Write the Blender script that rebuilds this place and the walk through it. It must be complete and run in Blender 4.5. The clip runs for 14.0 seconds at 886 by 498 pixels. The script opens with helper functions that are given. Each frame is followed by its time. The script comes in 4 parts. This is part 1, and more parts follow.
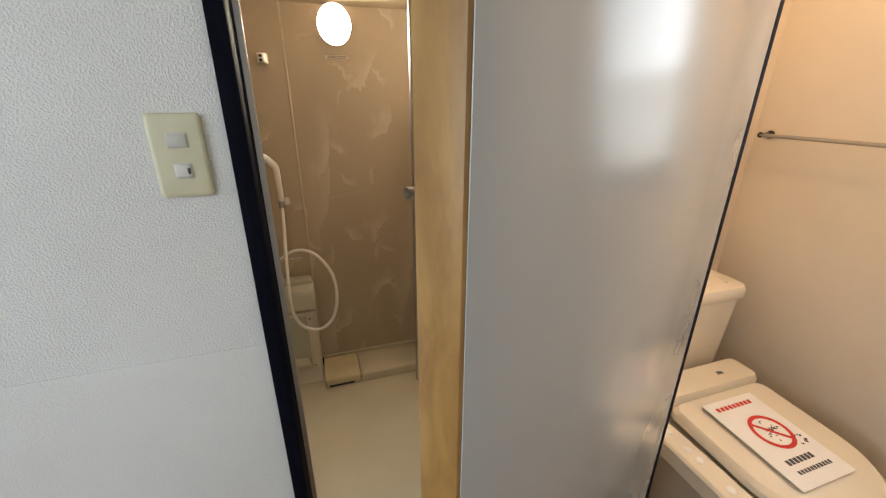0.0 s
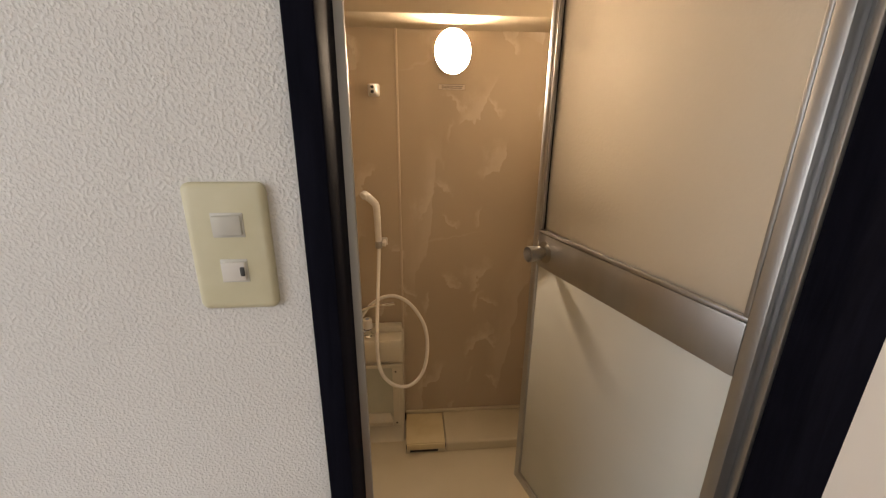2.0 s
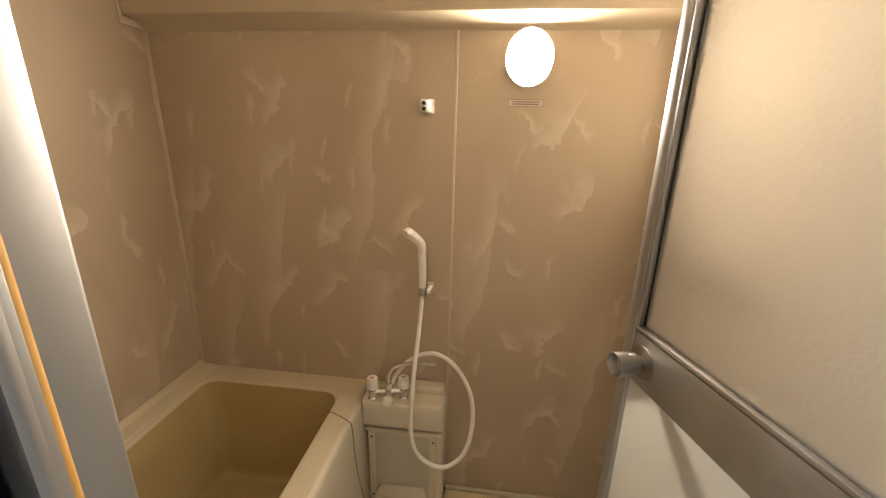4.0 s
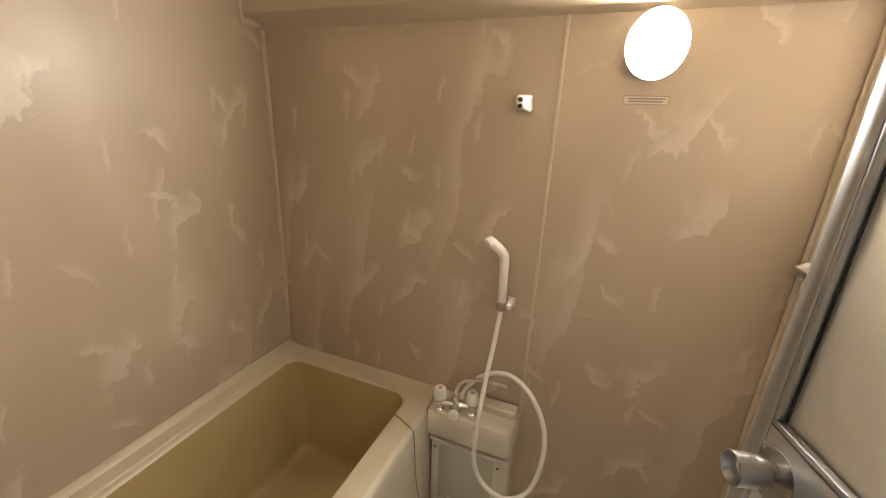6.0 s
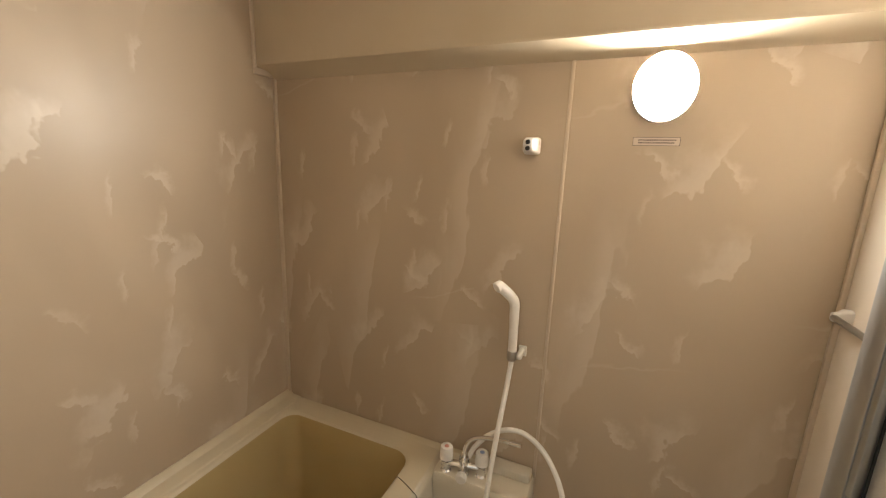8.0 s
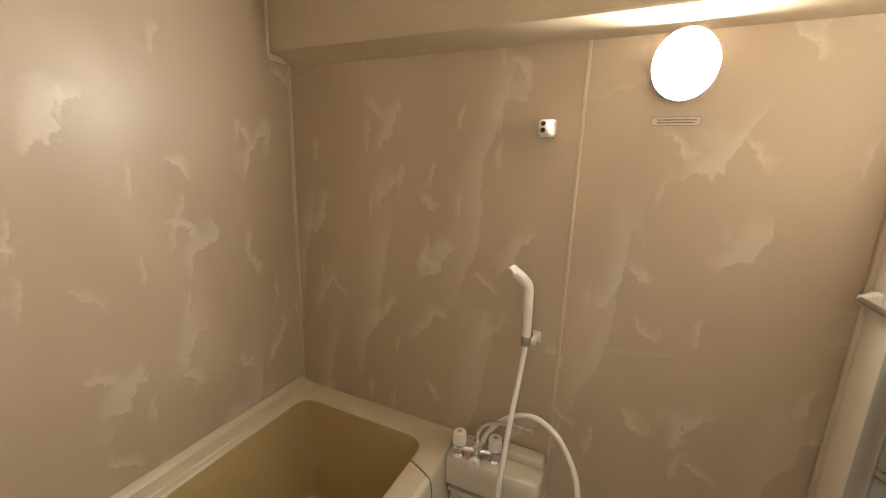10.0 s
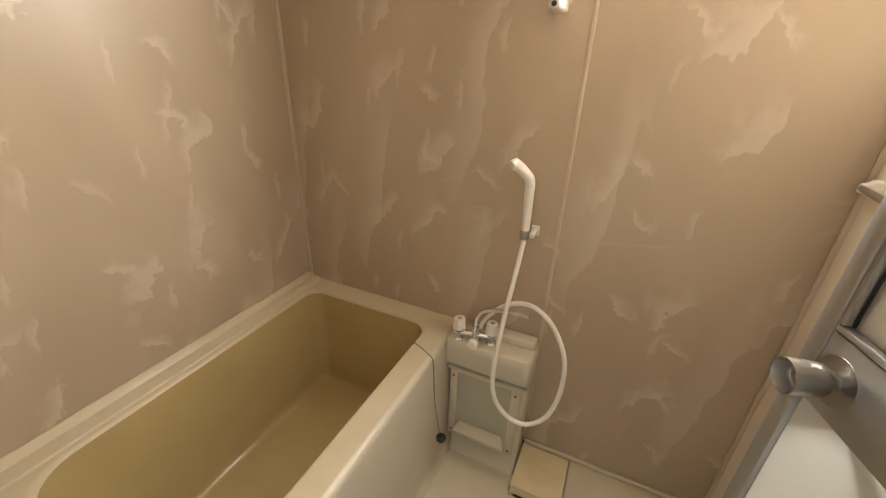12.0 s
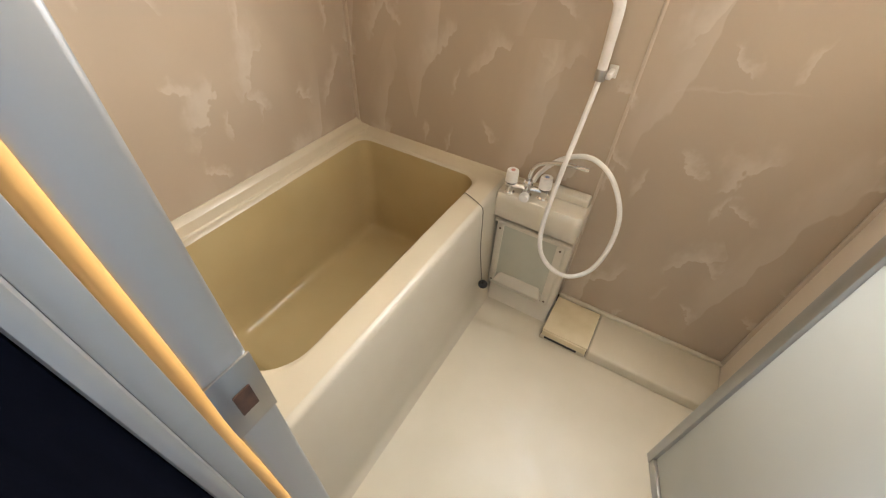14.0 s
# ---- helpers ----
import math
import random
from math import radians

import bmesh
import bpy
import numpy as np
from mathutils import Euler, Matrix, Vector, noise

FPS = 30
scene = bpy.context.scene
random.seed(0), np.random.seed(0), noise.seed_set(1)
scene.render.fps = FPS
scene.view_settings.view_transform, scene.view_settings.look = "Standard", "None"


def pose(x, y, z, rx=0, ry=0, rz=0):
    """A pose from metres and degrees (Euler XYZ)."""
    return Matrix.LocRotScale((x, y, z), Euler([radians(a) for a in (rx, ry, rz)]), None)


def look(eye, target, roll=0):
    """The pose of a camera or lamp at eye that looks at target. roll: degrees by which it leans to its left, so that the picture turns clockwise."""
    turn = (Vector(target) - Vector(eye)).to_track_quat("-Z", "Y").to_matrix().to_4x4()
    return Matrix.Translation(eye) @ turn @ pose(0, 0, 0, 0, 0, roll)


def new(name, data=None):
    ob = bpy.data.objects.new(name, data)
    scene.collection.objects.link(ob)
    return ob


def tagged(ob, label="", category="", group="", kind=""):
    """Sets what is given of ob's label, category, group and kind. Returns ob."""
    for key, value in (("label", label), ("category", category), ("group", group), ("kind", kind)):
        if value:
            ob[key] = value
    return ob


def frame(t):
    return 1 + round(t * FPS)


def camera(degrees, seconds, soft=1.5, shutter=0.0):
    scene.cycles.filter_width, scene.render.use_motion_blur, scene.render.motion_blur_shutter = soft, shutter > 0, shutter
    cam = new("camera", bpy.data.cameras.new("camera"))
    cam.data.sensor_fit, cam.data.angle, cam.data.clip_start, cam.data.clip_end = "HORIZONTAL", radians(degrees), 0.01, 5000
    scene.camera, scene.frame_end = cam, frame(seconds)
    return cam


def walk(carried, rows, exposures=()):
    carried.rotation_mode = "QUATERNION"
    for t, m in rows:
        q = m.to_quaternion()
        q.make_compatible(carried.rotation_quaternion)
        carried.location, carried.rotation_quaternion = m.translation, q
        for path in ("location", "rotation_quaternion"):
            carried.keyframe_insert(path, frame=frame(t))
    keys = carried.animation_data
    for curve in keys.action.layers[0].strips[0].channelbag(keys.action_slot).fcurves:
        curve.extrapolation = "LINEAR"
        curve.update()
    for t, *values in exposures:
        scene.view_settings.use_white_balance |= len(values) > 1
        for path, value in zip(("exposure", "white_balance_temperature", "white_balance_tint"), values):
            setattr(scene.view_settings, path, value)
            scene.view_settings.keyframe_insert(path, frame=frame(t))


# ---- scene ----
# light settings, and the door that stands ajar
LAMP_GLOW, HALL_POWER, TOILET_DOOR = 420.0, 32.0, 63.9
EXPOSURES = [(0.0, -0.2, 7400, 11), (0.5, -0.3, 7900, 15), (1.5, -0.33, 8600, 20), (2.7, -0.1, 9000, 21), (4.8, 0.42, 6450, 10), (8.0, 0.40, 6450, 10), (10.5, 0.40, 6450, 10), (11.5, 0.50, 6450, 10), (12.5, 0.74, 6450, 10), (13.4, 1.06, 6300, 10), (14.0, 1.1, 5750, 9)]
cam = camera(96.8, 14.0, 1.25)
PATH = [
    (0, (0.021, -0.705, 1.336), (0.609, 1.063, 0.61), 0.3),
    (0.5, (-0.073, -0.625, 1.354), (0.45, 1.17, 0.645), 1.0),
    (1, (-0.103, -0.617, 1.359), (0.299, 1.219, 0.676), 1.1),
    (1.5, (-0.066, -0.526, 1.362), (0.233, 1.335, 0.692), 1.3),
    (2, (0.003, -0.376, 1.365), (0.168, 1.519, 0.748), 0.5),
    (2.5, (0.022, -0.237, 1.385), (0.106, 1.679, 0.818), 0.1),
    (5, (0.13, 0.057, 1.416), (-0.412, 2.118, 0.727), 2.4),
    (5.5, (0.132, 0.087, 1.422), (-0.549, 2.1, 0.715), 2.5),
    (6, (0.118, 0.128, 1.437), (-0.669, 2.1, 0.724), 2.4),
    (6.5, (0.105, 0.15, 1.428), (-0.733, 2.11, 0.737), 2.3),
    (7, (0.101, 0.145, 1.416), (-0.75, 2.119, 0.786), 2.2),
    (7.5, (0.107, 0.164, 1.433), (-0.75, 2.152, 0.856), 2.2),
    (8, (0.102, 0.171, 1.418), (-0.757, 2.187, 0.955), 2.1),
    (10.5, (0.095, 0.159, 1.369), (-0.822, 2.137, 0.851), 1.8),
    (11, (0.097, 0.14, 1.354), (-0.8, 2.094, 0.724), 2.0),
    (11.5, (0.106, 0.156, 1.357), (-0.773, 2.043, 0.532), 1.9),
    (12, (0.106, 0.147, 1.341), (-0.726, 1.985, 0.368), 1.9),
    (12.5, (0.112, 0.149, 1.341), (-0.687, 1.911, 0.214), 1.9),
    (13, (0.108, 0.146, 1.341), (-0.658, 1.828, 0.076), 2.2),
    (13.5, (0.087, 0.129, 1.306), (-0.663, 1.712, -0.091), 2.8),
    (14, (0.062, 0.09, 1.242), (-0.726, 1.502, -0.307), 2.8),
]
walk(cam, [(t, look(eye, aim, roll)) for t, eye, aim, roll in PATH], EXPOSURES)

# ---- world, sun, large lights ----
world = bpy.data.worlds.new("sky")
scene.world = world
world.use_nodes = True
wn = world.node_tree.nodes
sky = wn.new("ShaderNodeTexSky")
sky.sky_type, sky.sun_disc, sky.sun_elevation, sky.sun_rotation = "NISHITA", False, radians(38), radians(200)
wn["Background"].inputs["Strength"].default_value = 0.1
world.node_tree.links.new(sky.outputs[0], wn["Background"].inputs["Color"])


def area_lamp(name, m, size_x, size_y, power, colour):
    data = bpy.data.lights.new(name, "AREA")
    data.shape, data.size, data.size_y, data.energy, data.color = "RECTANGLE", size_x, size_y, power, colour
    ob = new(name, data)
    ob.matrix_world = m
    return ob


# daylight that comes in at the hall window, and the bulb of the toilet's ceiling lamp
area_lamp("window_daylight", look((-1.76, -1.2, 1.5), (0, -1.0, 1.3)), 1.25, 1.0, HALL_POWER, (0.66, 0.82, 1.0))
area_lamp("toilet_daylight", look((1.484, -0.52, 1.52), (0.5, -0.52, 1.37)), 0.46, 0.70, 7.5, (0.72, 0.85, 1.0))
bulb = bpy.data.lights.new("toilet_bulb", "POINT")
bulb.energy, bulb.color, bulb.shadow_soft_size = 15.0, (1.0, 0.72, 0.46), 0.06
new("toilet_bulb", bulb).location = (1.05, -0.35, 2.12)


# ---- materials ----
def material(name, colour, rough=0.5, metal=0.0, spec=0.5):
    m = bpy.data.materials.new(name)
    m.use_nodes = True
    b = m.node_tree.nodes["Principled BSDF"]
    b.inputs["Base Color"].default_value = (*colour, 1)
    b.inputs["Roughness"].default_value = rough
    b.inputs["Metallic"].default_value = metal
    b.inputs["Specular IOR Level"].default_value = spec
    return m


def node(m, kind, **inputs):
    n = m.node_tree.nodes.new(kind)
    for key, value in inputs.items():
        n.inputs[key.replace("_", " ")].default_value = value
    return n


def link(m, a, out, b, into):
    m.node_tree.links.new(a.outputs[out], b.inputs[into])


def place(m, scale=(1, 1, 1)):
    """World-sized coordinates of the thing itself."""
    c = m.node_tree.nodes.new("ShaderNodeTexCoord")
    p = m.node_tree.nodes.new("ShaderNodeMapping")
    p.inputs["Scale"].default_value = scale
    link(m, c, "Object", p, "Vector")
    return p


def ramp(m, *stops):
    r = m.node_tree.nodes.new("ShaderNodeValToRGB")
    e = r.color_ramp.elements
    while len(e) < len(stops):
        e.new(0.5)
    for k, (pos, col) in zip(e, stops):
        k.position, k.color = pos, (*col, 1)
    return r


def mottled(m, low, high, scale, detail=4.0, rough_range=None, bump=None, stretch=(1, 1, 1), bump_scale=None):
    """Colour wander between two tones, wear in the gloss, and fine relief."""
    p = place(m, stretch)
    b = m.node_tree.nodes["Principled BSDF"]
    n = node(m, "ShaderNodeTexNoise", Scale=scale, Detail=detail)
    link(m, p, "Vector", n, "Vector")
    r = ramp(m, (0.3, low), (0.7, high))
    link(m, n, "Fac", r, "Fac")
    link(m, r, "Color", b, "Base Color")
    if rough_range:
        n2 = node(m, "ShaderNodeTexNoise", Scale=scale * 3.1, Detail=5.0)
        link(m, p, "Vector", n2, "Vector")
        q = node(m, "ShaderNodeMapRange", From_Min=0.3, From_Max=0.7, To_Min=rough_range[0], To_Max=rough_range[1])
        link(m, n2, "Fac", q, "Value")
        link(m, q, "Result", b, "Roughness")
    if bump:
        n3 = node(m, "ShaderNodeTexNoise", Scale=bump_scale or scale * 20, Detail=3.0)
        link(m, p, "Vector", n3, "Vector")
        k = node(m, "ShaderNodeBump", Strength=bump[0], Distance=bump[1])
        link(m, n3, "Fac", k, "Height")
        link(m, k, "Normal", b, "Normal")
    return m


def wallpaper(name="textured_wallpaper", relief=0.36, low=(0.70, 0.69, 0.67), high=(0.79, 0.785, 0.77)):
    m = material(name, high, 0.85)
    b = m.node_tree.nodes["Principled BSDF"]
    p = place(m)
    n = node(m, "ShaderNodeTexNoise", Scale=300.0, Detail=1.0, Roughness=0.4)
    link(m, p, "Vector", n, "Vector")
    shape = node(m, "ShaderNodeMapRange", From_Min=0.40, From_Max=0.76)
    shape.interpolation_type = "SMOOTHSTEP"
    link(m, n, "Fac", shape, "Value")
    big = node(m, "ShaderNodeTexNoise", Scale=2.3, Detail=5.0)
    link(m, p, "Vector", big, "Vector")
    r = ramp(m, (0.3, low), (0.7, high))
    link(m, big, "Fac", r, "Fac")
    link(m, r, "Color", b, "Base Color")
    k = node(m, "ShaderNodeBump", Strength=relief, Distance=0.0026)
    link(m, shape, "Result", k, "Height")
    link(m, k, "Normal", b, "Normal")
    return m


def marble():
    """Printed marble panel: beige ground in soft clouds, torn pale edges that fade to one side, thin veins."""
    m = material("marble_print_panel", (0.46, 0.38, 0.30), 0.28, 0.0, 0.36)
    b = m.node_tree.nodes["Principled BSDF"]
    tree = m.node_tree
    p = place(m, (1.0, 1.0, 0.62))
    p.inputs["Rotation"].default_value = (0.0, radians(14), radians(20))

    def maths(kind, one, two):
        n = tree.nodes.new("ShaderNodeMath")
        n.operation = kind
        for k, v in enumerate((one, two)):
            if isinstance(v, float):
                n.inputs[k].default_value = v
            else:
                tree.links.new(v.outputs[0], n.inputs[k])
        return n

    def step(value, lo, hi):
        q = node(m, "ShaderNodeMapRange", From_Min=lo, From_Max=hi)
        q.interpolation_type = "SMOOTHSTEP"
        tree.links.new(value.outputs[0], q.inputs["Value"])
        return q

    def less(one, two):
        return maths("SUBTRACT", one, two)

    def noise(scale, detail, rough, source, distortion=0.0):
        n = node(m, "ShaderNodeTexNoise", Scale=scale, Detail=detail, Roughness=rough, Distortion=distortion)
        link(m, source, "Vector", n, "Vector")
        return n

    def mixed(under, socket, fac, tone):
        mix = tree.nodes.new("ShaderNodeMix")
        mix.data_type = "RGBA"
        tree.links.new(fac.outputs[0], mix.inputs[0])
        tree.links.new(under.outputs[socket], mix.inputs[6])
        mix.inputs[7].default_value = (*tone, 1)
        return mix

    # position on the panel: along the wall, and up
    split = tree.nodes.new("ShaderNodeSeparateXYZ")
    link(m, tree.nodes["Texture Coordinate"], "Object", split, "Vector")
    along = maths("ADD", 0.0, 0.0)
    tree.links.new(split.outputs["X"], along.inputs[0])
    tree.links.new(split.outputs["Y"], along.inputs[1])
    flat = tree.nodes.new("ShaderNodeCombineXYZ")
    tree.links.new(along.outputs[0], flat.inputs["X"])
    tree.links.new(split.outputs["Z"], flat.inputs["Y"])

    def vector(kind, one, two):
        n = tree.nodes.new("ShaderNodeVectorMath")
        n.operation = kind
        for k, v in enumerate((one, two)):
            if isinstance(v, tuple):
                n.inputs[k].default_value = v
            else:
                tree.links.new(v, n.inputs[k])
        return n

    def shell(spacing, stretch, start, reach, fade, tilt, wobble, ripple, keep, amount):
        """Scattered torn shells of pale print: a ragged crisp edge on one side, melting away towards the other."""
        at = vector("ADD", vector("MULTIPLY", flat.outputs[0], (*stretch, 1.0)).outputs[0], start)
        cells = node(m, "ShaderNodeTexVoronoi", Scale=1.0 / spacing, Randomness=0.85)
        cells.voronoi_dimensions = "2D"
        tree.links.new(at.outputs[0], cells.inputs["Vector"])
        rough = node(m, "ShaderNodeTexNoise", Scale=ripple, Detail=3.0, Roughness=0.55)
        tree.links.new(at.outputs[0], rough.inputs["Vector"])
        push = vector("MULTIPLY", vector("SUBTRACT", rough.outputs["Color"], (0.5, 0.5, 0.5)).outputs[0], (wobble, wobble, 0.0))
        local = vector("ADD", vector("SUBTRACT", at.outputs[0], cells.outputs["Position"]).outputs[0], push.outputs[0])
        depth = maths("ADD", 0.0, 0.0)
        tree.links.new(vector("DOT_PRODUCT", local.outputs[0], (-math.sin(radians(tilt)), math.cos(radians(tilt)), 0.0)).outputs["Value"], depth.inputs[0])
        far = maths("ADD", 0.0, 0.0)
        tree.links.new(vector("LENGTH", local.outputs[0], (0.0, 0.0, 0.0)).outputs["Value"], far.inputs[0])
        pick = tree.nodes.new("ShaderNodeSeparateColor")
        tree.links.new(cells.outputs["Color"], pick.inputs[0])
        edge = maths("MULTIPLY", step(depth, 0.0, 0.007), less(1.0, step(depth, 0.004, fade)))
        bounds = maths("MULTIPLY", less(1.0, step(far, reach * 0.35, reach)), step(pick, keep, keep + 0.12))
        return maths("MULTIPLY", maths("MULTIPLY", edge, bounds), amount)

    cloud = noise(1.7, 2.0, 0.5, p, 0.8)
    ground = ramp(m, (0.28, (0.400, 0.318, 0.232)), (0.74, (0.490, 0.400, 0.300)))
    link(m, cloud, "Fac", ground, "Fac")
    pale = (0.640, 0.570, 0.480)
    col = mixed(ground, "Color", shell(0.38, (1.0, 0.36), (0.30, 0.11, 0.0), 0.19, 0.110, 62.0, 0.15, 8.0, 0.36, 0.36), pale)
    col = mixed(col, 2, shell(0.27, (1.0, 0.72), (1.13, 0.37, 0.0), 0.105, 0.085, 42.0, 0.15, 12.0, 0.34, 0.52), pale)
    col = mixed(col, 2, shell(0.22, (1.0, 0.85), (4.77, 2.91, 0.0), 0.060, 0.045, -35.0, 0.09, 20.0, 0.50, 0.55), pale)
    col = mixed(col, 2, shell(0.12, (1.0, 0.60), (2.35, 8.17, 0.0), 0.040, 0.034, 75.0, 0.06, 26.0, 0.64, 0.42), pale)
    col = mixed(col, 2, shell(0.30, (0.55, 1.0), (7.19, 5.03, 0.0), 0.110, 0.014, 24.0, 0.09, 11.0, 0.62, 0.22), pale)
    tree.links.new(col.outputs[2], b.inputs["Base Color"])
    fine = noise(60.0, 4.0, 0.5, p)
    q = node(m, "ShaderNodeMapRange", From_Min=0.3, From_Max=0.7, To_Min=0.34, To_Max=0.42)
    link(m, fine, "Fac", q, "Value")
    link(m, q, "Result", b, "Roughness")
    wave = noise(7.0, 2.0, 0.5, p)
    k = node(m, "ShaderNodeBump", Strength=0.12, Distance=0.004)
    link(m, wave, "Fac", k, "Height")
    link(m, k, "Normal", b, "Normal")
    return m


def wood(name, dark, light, rough, scale, stretch):
    m = material(name, light, rough)
    b = m.node_tree.nodes["Principled BSDF"]
    p = place(m, stretch)
    n = node(m, "ShaderNodeTexNoise", Scale=scale, Detail=6.0, Roughness=0.6, Distortion=0.7)
    link(m, p, "Vector", n, "Vector")
    r = ramp(m, (0.28, dark), (0.72, light))
    link(m, n, "Fac", r, "Fac")
    link(m, r, "Color", b, "Base Color")
    k = node(m, "ShaderNodeBump", Strength=0.15, Distance=0.001)
    link(m, n, "Fac", k, "Height")
    link(m, k, "Normal", b, "Normal")
    return m


def frosted():
    """Pebbled resin sheet that lets blurred light through."""
    m = material("frosted_resin_sheet", (0.62, 0.59, 0.54), 0.38)
    b = m.node_tree.nodes["Principled BSDF"]
    b.inputs["Transmission Weight"].default_value = 0.75
    b.inputs["IOR"].default_value = 1.3
    p = place(m)
    n = node(m, "ShaderNodeTexNoise", Scale=150.0, Detail=2.0)
    link(m, p, "Vector", n, "Vector")
    k = node(m, "ShaderNodeBump", Strength=0.5, Distance=0.002)
    link(m, n, "Fac", k, "Height")
    link(m, k, "Normal", b, "Normal")
    return m


def glowing(name, colour, strength):
    m = material(name, colour, 0.4)
    b = m.node_tree.nodes["Principled BSDF"]
    b.inputs["Emission Color"].default_value = (*colour, 1)
    b.inputs["Emission Strength"].default_value = strength
    return m


WALLPAPER = wallpaper()
DADO = wallpaper("flattened_wallpaper", 0.20, (0.72, 0.71, 0.69), (0.80, 0.795, 0.78))
MARBLE = marble()
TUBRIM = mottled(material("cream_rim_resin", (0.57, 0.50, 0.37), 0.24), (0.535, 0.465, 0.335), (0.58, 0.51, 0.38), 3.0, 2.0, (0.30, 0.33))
# same resin as the rim, with the basin's inner shade put into its colour
SHADED_CREAM = mottled(material("shaded_cream_resin", (0.45, 0.35, 0.17), 0.22), (0.43, 0.33, 0.155), (0.475, 0.375, 0.19), 3.0, 2.0, (0.22, 0.26))
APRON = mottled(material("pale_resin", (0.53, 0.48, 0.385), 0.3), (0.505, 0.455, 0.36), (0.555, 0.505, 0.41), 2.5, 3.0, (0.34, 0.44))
SCREW = material("brown_screw", (0.10, 0.07, 0.045), 0.5, 0.6)
COUNTER = mottled(material("pale_counter_resin", (0.64, 0.59, 0.49), 0.3), (0.61, 0.56, 0.46), (0.665, 0.615, 0.515), 2.5, 3.0, (0.32, 0.42))
PAN = mottled(material("floor_pan_resin", (0.62, 0.56, 0.44), 0.4), (0.59, 0.53, 0.41), (0.645, 0.585, 0.465), 4.0, 6.0, (0.32, 0.52), (0.25, 0.001), bump_scale=260.0)
YELLOWED = mottled(material("yellowed_plastic", (0.72, 0.62, 0.42), 0.4), (0.66, 0.55, 0.34), (0.76, 0.66, 0.46), 9.0, 5.0, (0.3, 0.5), (0.1, 0.001))
SOFFIT = mottled(material("cream_ceiling_panel", (0.48, 0.40, 0.29), 0.5), (0.455, 0.375, 0.265), (0.505, 0.425, 0.315), 2.0, 4.0, (0.35, 0.55))
ALU = mottled(material("brushed_aluminium", (0.56, 0.57, 0.58), 0.38, 1.0), (0.42, 0.425, 0.43), (0.52, 0.525, 0.53), 6.0, 6.0, (0.38, 0.54), (0.05, 0.0006), (1, 1, 0.08), 160.0)
STEEL = mottled(material("satin_steel", (0.62, 0.59, 0.55), 0.25, 1.0), (0.38, 0.365, 0.345), (0.45, 0.43, 0.405), 5.0, 1.0, (0.29, 0.33))
CHROME = material("chrome", (0.78, 0.78, 0.78), 0.1, 1.0)
DARKWOOD = wood("dark_stained_frame", (0.0045, 0.005, 0.009), (0.009, 0.0095, 0.017), 0.7, 14.0, (6, 6, 0.6))
VENEER = wood("honey_wood_edge", (0.25, 0.115, 0.027), (0.47, 0.26, 0.080), 0.45, 5.0, (7, 7, 2.6))
DARKWOOD.node_tree.nodes["Principled BSDF"].inputs["Specular IOR Level"].default_value = 0.02
FLOORWOOD = wood("brown_floor_sheet", (0.16, 0.085, 0.04), (0.30, 0.17, 0.08), 0.4, 8.0, (0.8, 7, 1))
LAMINATE = mottled(material("glossy_grey_laminate", (0.42, 0.42, 0.41), 0.16), (0.40, 0.40, 0.39), (0.44, 0.44, 0.43), 2.0, 3.0, (0.13, 0.22))
LOWERPANEL = mottled(material("grey_white_door_panel", (0.64, 0.66, 0.62), 0.4), (0.60, 0.62, 0.58), (0.67, 0.68, 0.64), 2.5, 4.0, (0.50, 0.64), (0.06, 0.001), bump_scale=120.0)
WHITEPLASTIC = mottled(material("white_plastic", (0.78, 0.76, 0.72), 0.32), (0.74, 0.71, 0.66), (0.80, 0.78, 0.75), 20.0, 4.0, (0.25, 0.4))
IVORY = mottled(material("ivory_switch_plastic", (0.66, 0.62, 0.44), 0.38), (0.63, 0.59, 0.41), (0.68, 0.64, 0.47), 25.0, 4.0, (0.3, 0.45))
SWITCHKEY = material("grey_white_switch_key", (0.62, 0.61, 0.56), 0.35)
CERAMIC = mottled(material("ivory_ceramic", (0.76, 0.68, 0.55), 0.14), (0.73, 0.65, 0.52), (0.78, 0.70, 0.58), 3.0, 3.0, (0.1, 0.2))
TOILETWALL = mottled(material("plain_cream_wall", (0.72, 0.64, 0.54), 0.8), (0.68, 0.60, 0.50), (0.75, 0.67, 0.57), 2.2, 5.0, (0.7, 0.9), (0.3, 0.001), bump_scale=220.0)
STRIP = mottled(material("beige_joint_strip", (0.55, 0.46, 0.36), 0.35), (0.52, 0.43, 0.33), (0.58, 0.49, 0.39), 8.0, 4.0, (0.28, 0.42))
BLACK = material("black_rubber", (0.012, 0.012, 0.012), 0.5)
SEALTAN = mottled(material("amber_seal_strip", (0.52, 0.29, 0.085), 0.45), (0.48, 0.26, 0.07), (0.56, 0.32, 0.10), 12.0, 4.0, (0.4, 0.6))
PAPER = mottled(material("printed_paper", (0.82, 0.80, 0.77), 0.7), (0.80, 0.78, 0.75), (0.84, 0.82, 0.80), 14.0)
REDINK = material("red_ink", (0.62, 0.03, 0.02), 0.6)
DARKINK = material("dark_ink", (0.06, 0.06, 0.06), 0.6)
GLOSSPANEL = mottled(material("glossy_panel", (0.50, 0.50, 0.42), 0.12), (0.47, 0.465, 0.385), (0.53, 0.525, 0.44), 6.0, 4.0, (0.1, 0.2))
FROSTED = frosted()
LAMPGLASS = glowing("lit_milk_glass", (1.0, 0.935, 0.825), LAMP_GLOW)
BULBGLASS = glowing("lit_ceiling_glass", (1.0, 0.80, 0.55), 4.0)
GREYPRINT = material("grey_print", (0.12, 0.10, 0.09), 0.6)
